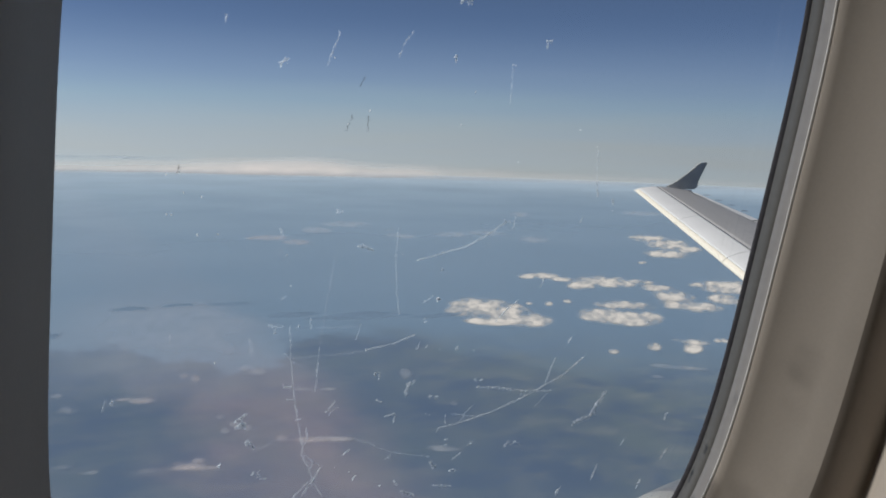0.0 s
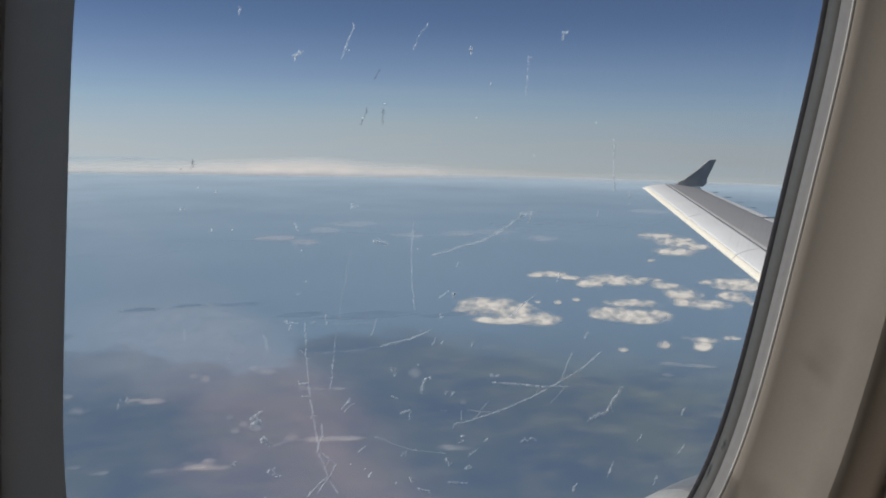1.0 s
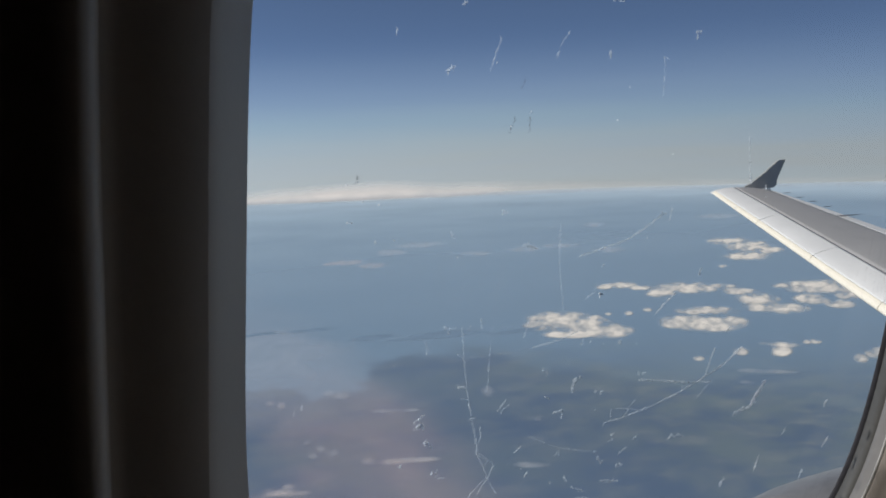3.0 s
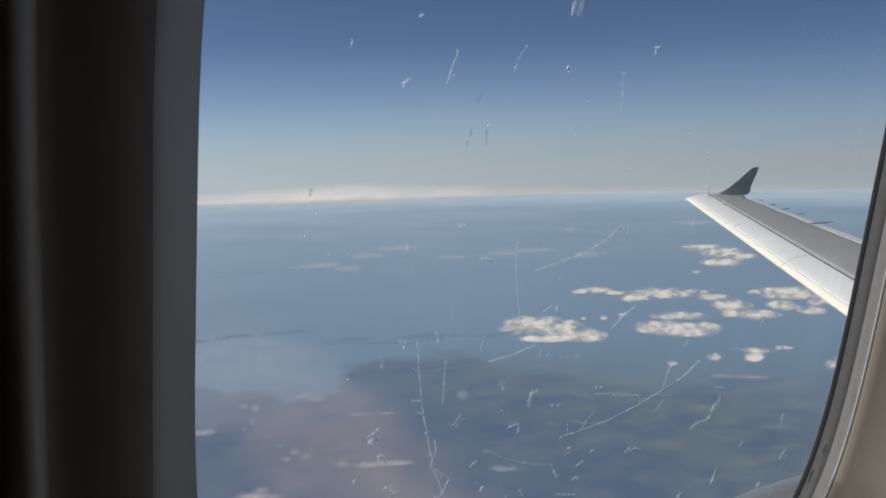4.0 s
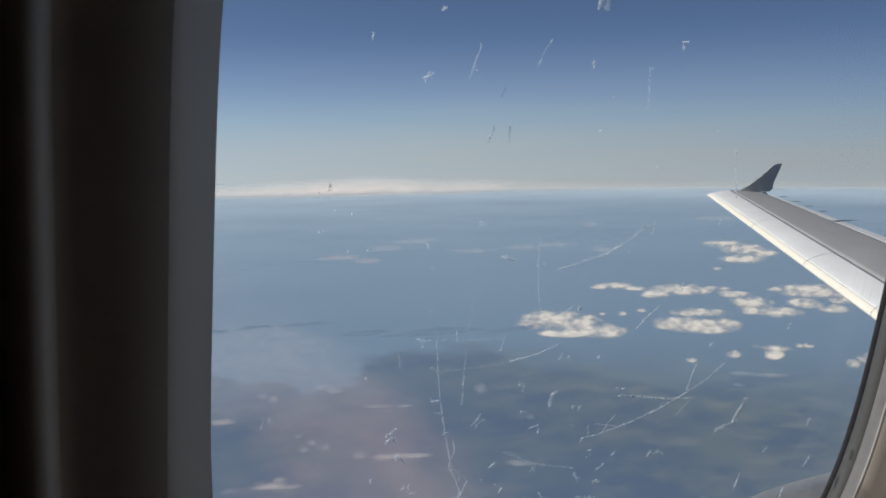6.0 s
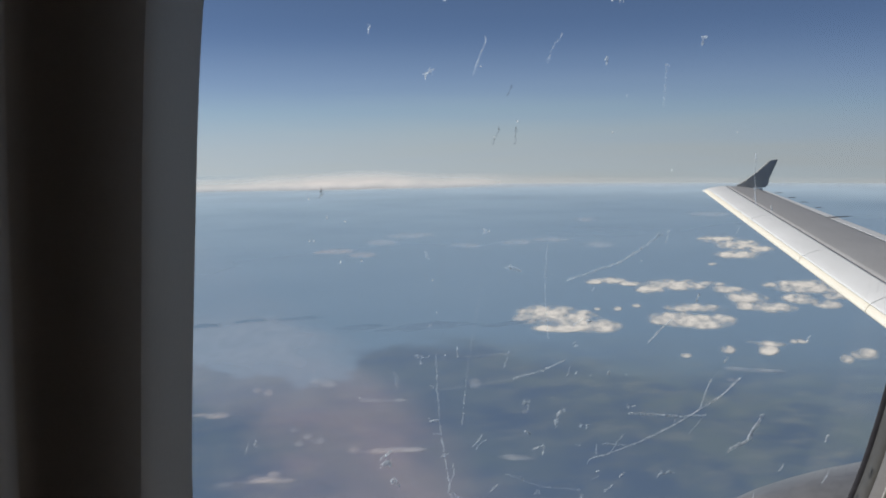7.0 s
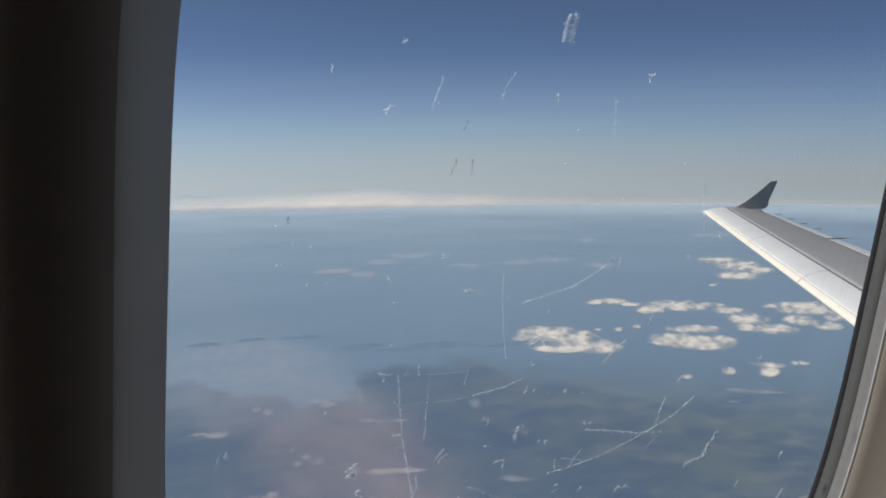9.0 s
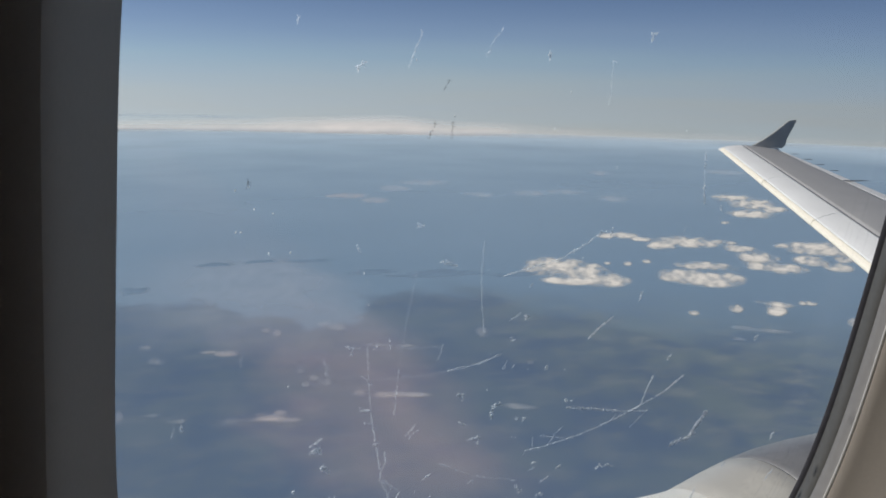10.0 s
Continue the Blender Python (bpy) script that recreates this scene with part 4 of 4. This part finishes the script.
mark(pane, 0.5, 0.6, (-0.0118, -0.0223), (-0.0091, -0.0214))
mark(pane, 0.6, 1.0, (0.0007, -0.0219), (-0.0010, -0.0232))
mark(pane, 0.55, 0.7, (0.0146, -0.0261), (0.0158, -0.0240), (0.0172, -0.0256), (0.0188, -0.0244), (0.0213, -0.0259))
mark(pane, 0.5, 0.8, (-0.0068, -0.0283), (-0.0035, -0.0258))
mark(pane, 0.6, 0.7, (-0.0154, -0.0274), (-0.0139, -0.0304), (-0.0130, -0.0294))
mark(pane, 0.6, 0.8, (-0.0064, -0.0334), (-0.0045, -0.0327))
mark(pane, 0.5, 0.7, (-0.0112, -0.0386), (-0.0057, -0.0390))
mark(pane, 0.5, 0.6, (-0.0084, -0.0386), (-0.0078, -0.0373))
mark(pane, 0.55, 0.95, (0.0568, -0.0465), (0.0584, -0.0405))
mark(pane, 0.55, 0.9, (0.0408, -0.0496), (0.0426, -0.0476))
mark(pane, 0.5, 0.8, (0.0681, -0.0331), (0.0699, -0.0309))
mark(pane, 0.5, 0.85, (0.0906, -0.0421), (0.0929, -0.0379))
mark(pane, 0.5, 0.85, (0.0885, -0.0242), (0.0886, -0.0220), (0.0899, -0.0217))
mark(pane, 0.6, 0.7, (-0.0856, -0.0031), (-0.0838, -0.0023), (-0.0824, -0.0009))
mark(pane, 0.8, 0.7, (-0.0849, -0.0052), (-0.0828, -0.0042), (-0.0823, -0.0055))
mark(pane, 0.6, 0.6, (-0.0839, -0.0021), (-0.0825, -0.0055))
mark(pane, 0.5, 0.7, (-0.0766, -0.0247), (-0.0746, -0.0250))
mark(pane, 0.5, 0.35, (-0.1057, 0.0286), (-0.1060, 0.0253))
mark(pane, 0.7, 0.3, (-0.0817, 0.0246), (-0.0808, 0.0193))
mark(pane, 0.5, 0.4, (-0.0280, -0.0316), (-0.0271, -0.0365))
mark(pane, 0.4, 0.5, (-0.0745, 0.0600), (-0.0736, 0.0575))
mark(pane, 0.35, 0.4, (-0.0742, 0.0533), (-0.0738, 0.0499))
mark(pane, 0.6, 0.35, (-0.0712, 0.0496), (-0.0706, 0.0475))
mark(pane, 0.6, 0.6, (-0.0248, 0.0332), (-0.0235, 0.0337), (-0.0214, 0.0353))
mark(pane, 0.5, 0.6, (-0.0478, 0.0538), (-0.0452, 0.0523))
mark(pane, 0.45, 0.8, (0.0331, 0.0594), (0.0335, 0.0615))
mark(pane, 0.5, 0.4, (-0.1247, 0.0051), (-0.1235, 0.0086))
mark(pane, 0.5, 0.4, (-0.1226, 0.0078), (-0.1209, 0.0062))
mark(pane, 0.6, 0.8, (-0.0820, -0.0107), (-0.0812, -0.0120), (-0.0804, -0.0107))
mark(pane, 0.4, 0.4, (-0.0796, -0.0138), (-0.0734, -0.0128))
mark(pane, 0.6, 0.35, (-0.0824, 0.0247), (-0.0814, 0.0188))
mark(pane, 0.5, 0.6, (-0.0560, -0.0035), (-0.0543, -0.0018), (-0.0528, 0.0002))
mark(pane, 0.5, 0.5, (-0.0763, 0.0289), (-0.0740, 0.0284), (-0.0745, 0.0258))
mark(pane, 0.6, 0.7, (-0.0289, -0.0327), (-0.0276, -0.0354))
mark(pane, 0.5, 0.7, (-0.0345, -0.0342), (-0.0337, -0.0344))
mark(pane, 0.5, 0.6, (-0.0257, -0.0378), (-0.0229, -0.0391), (-0.0202, -0.0405))
mark(pane, 0.35, 0.4, (-0.0449, -0.0159), (-0.0412, -0.0156), (-0.0311, -0.0193), (-0.0251, -0.0230))
mark(pane, 0.45, 0.5, (-0.0439, -0.0149), (-0.0310, -0.0217), (-0.0156, -0.0257))
mark(pane, 0.4, 0.45, (-0.0630, 0.0301), (-0.0628, 0.0265))
mark(pane, 0.5, 0.7, (-0.0801, -0.0359), (-0.0795, -0.0318))
mark(pane, 0.55, 0.7, (-0.0801, -0.0359), (-0.0758, -0.0350), (-0.0696, -0.0373), (-0.0634, -0.0377))
mark(pane, 0.5, 0.6, (-0.0656, -0.0340), (-0.0621, -0.0303), (-0.0587, -0.0277))
mark(pane, 0.6, 0.8, (-0.0525, -0.0447), (-0.0491, -0.0431))
mark(pane, 0.5, 0.8, (-0.0455, -0.0425), (-0.0396, -0.0411))
mark(pane, 0.5, 0.8, (-0.0266, -0.0434), (-0.0202, -0.0430), (-0.0116, -0.0467), (-0.0071, -0.0488))
mark(pane, 0.5, 0.7, (-0.0257, -0.0379), (-0.0202, -0.0405))
mark(pane, 0.5, 0.7, (-0.0139, -0.0375), (-0.0091, -0.0384))
mark(pane, 0.5, 0.6, (-0.0612, -0.0188), (-0.0588, -0.0213), (-0.0599, -0.0239))
mark(pane, 0.4, 0.6, (-0.0629, -0.0179), (-0.0610, -0.0224))
speck(pane, -0.0221, 0.1130, 1.6, 0.7)
speck(pane, -0.0612, 0.1107, 1.2, 1)
speck(pane, -0.0557, 0.0916, 1.0, 1)
speck(pane, -0.0491, 0.0958, 1.1, 1)
speck(pane, -0.0143, 0.1031, 1.1, 0.7)
speck(pane, 0.0273, 0.0918, 1.0, 0.7)
speck(pane, -0.1075, 0.0647, 0.9, 0.8)
speck(pane, -0.0554, 0.0646, 0.9, 0.8)
speck(pane, -0.0988, 0.0582, 1.0, 0.6)
speck(pane, -0.0929, 0.0583, 0.8, 0.6)
speck(pane, -0.0721, 0.0512, 0.8, 0.6)
speck(pane, -0.0340, 0.0501, 1.1, 0.9)
speck(pane, -0.0025, 0.0523, 0.9, 0.6)
speck(pane, 0.0455, 0.0664, 1.3, 1)
speck(pane, -0.0721, 0.0376, 1.8, 0.4)
speck(pane, -0.0110, 0.0520, 1.0, 1)
speck(pane, 0.0008, 0.0022, 1.3, 0.8)
speck(pane, -0.0220, 0.0167, 1.3, 0.8)
speck(pane, -0.0165, 0.0155, 1.1, 1)
speck(pane, -0.0098, 0.0149, 1.6, 0.8)
speck(pane, -0.0032, 0.0140, 1.2, 0.8)
speck(pane, -0.0158, -0.0029, 2.0, 0.7)
speck(pane, 0.0816, -0.0520, 2.0, 0.7)
speck(pane, 0.0715, 0.0190, 1.4, 1)
speck(pane, -0.0797, -0.0124, 1.7, 0.8)
speck(pane, -0.0899, -0.0179, 1.6, 0.7)
speck(pane, -0.0792, -0.0226, 1.8, 0.6)
speck(pane, -0.0925, 0.0176, 1.2, 0.5)
speck(pane, -0.0478, -0.0191, 1.8, 0.7)
speck(pane, -0.0441, -0.0297, 1.4, 0.8)
speck(pane, -0.0178, -0.0089, 0.9, 0.5)
speck(pane, -0.0174, 0.0432, 1.0, 0.5)
speck(pane, 0.0207, -0.0041, 1.0, 1)
speck(pane, -0.0003, -0.0001, 1.2, 1)
speck(pane, -0.0978, 0.0695, 1.1, 1)
speck(pane, -0.1043, 0.0768, 1.0, 0.9)
speck(pane, -0.1078, 0.0761, 1.2, 0.5)
speck(pane, -0.1029, 0.0708, 0.8, 0.6)
speck(pane, -0.0702, 0.0414, 1.0, 0.6)
speck(pane, -0.0567, 0.0644, 1.8, 0.5)
speck(pane, -0.0187, 0.0442, 1.4, 0.6)
speck(pane, -0.0193, 0.0334, 1.5, 1)
speck(pane, 0.0459, 0.0635, 1.0, 0.6)
speck(pane, 0.0047, 0.0806, 1.0, 0.5)
speck(pane, -0.0179, 0.0925, 1.2, 0.9)
speck(pane, -0.0769, 0.1080, 1.3, 0.8)
speck(pane, 0.0271, -0.0031, 1.2, 1)
speck(pane, -0.0303, 0.0219, 1.2, 1)
speck(pane, -0.0232, 0.0263, 1.6, 0.5)
speck(pane, -0.1217, 0.0077, 1.6, 0.4)
speck(pane, -0.0299, 0.0097, 1.0, 0.6)
speck(pane, -0.0397, 0.0089, 1.4, 0.7)
speck(pane, -0.0193, -0.0085, 0.9, 0.6)
speck(pane, -0.0148, -0.0285, 1.8, 0.6)
speck(pane, -0.0070, -0.0325, 1.4, 0.7)
speck(pane, -0.0708, 0.0081, 1.2, 0.7)
speck(pane, -0.0815, -0.0106, 1.8, 0.6)
speck(pane, -0.0772, -0.0229, 1.6, 0.6)
speck(pane, -0.0248, 0.0175, 1.6, 0.5)
speck(pane, -0.0016, 0.0029, 1.3, 0.7)
speck(pane, -0.0181, -0.0019, 1.6, 0.6)
speck(pane, -0.0319, -0.0233, 1.6, 0.5)
speck(pane, 0.0806, -0.0537, 1.6, 0.6)
speck(pane, 0.0418, -0.0496, 1.8, 0.8)
speck(pane, -0.0668, 0.0278, 0.8, 1)
speck(pane, -0.1062, 0.0646, 0.8, 0.6)
speck(pane, -0.0512, -0.0244, 1.2, 0.6)
speck(pane, -0.0458, -0.0269, 1.2, 0.7)
speck(pane, 0.0352, 0.0864, 0.9, 0.8)
speck(pane, 0.0094, 0.1204, 1.2, 1)


def streak(owner, inset, a0, a1, wide, mat):
    """A faint thread that follows the rim of the pane and paints in a reflection there."""
    bm = bmesh.new()
    inner, outer = ring(-inset, 0.0010), ring(-inset + wide, 0.0010)
    ks = range(int(a0 / 360 * 160), int(a1 / 360 * 160) + 1)
    rows = [(bm.verts.new(inner[k % 160]), bm.verts.new(outer[k % 160])) for k in ks]
    for (a, b), (c, d) in zip(rows, rows[1:]):
        bm.faces.new((a, b, d, c))
    return part("streak", bm, mat, owner, "faint painted reflection along the rim", smooth=False)


# streaky reflections beside the aft rim, laid on as thin strips
for inset, a0, a1, wide, mat in ((0.005, -40, 2, 0.0008, RIM_GLINT), (0.0072, -34, 6, 0.0005, RIM_GLINT), (0.0095, -40, 4, 0.0010, RIM_GLINT), (0.0125, -30, 0, 0.0005, RIM_GLINT), (0.0150, -38, 3, 0.0009, RIM_GLINT), (0.0195, -30, -2, 0.0006, RIM_GLINT)):
    streak(pane, inset, a0, a1, wide, mat)
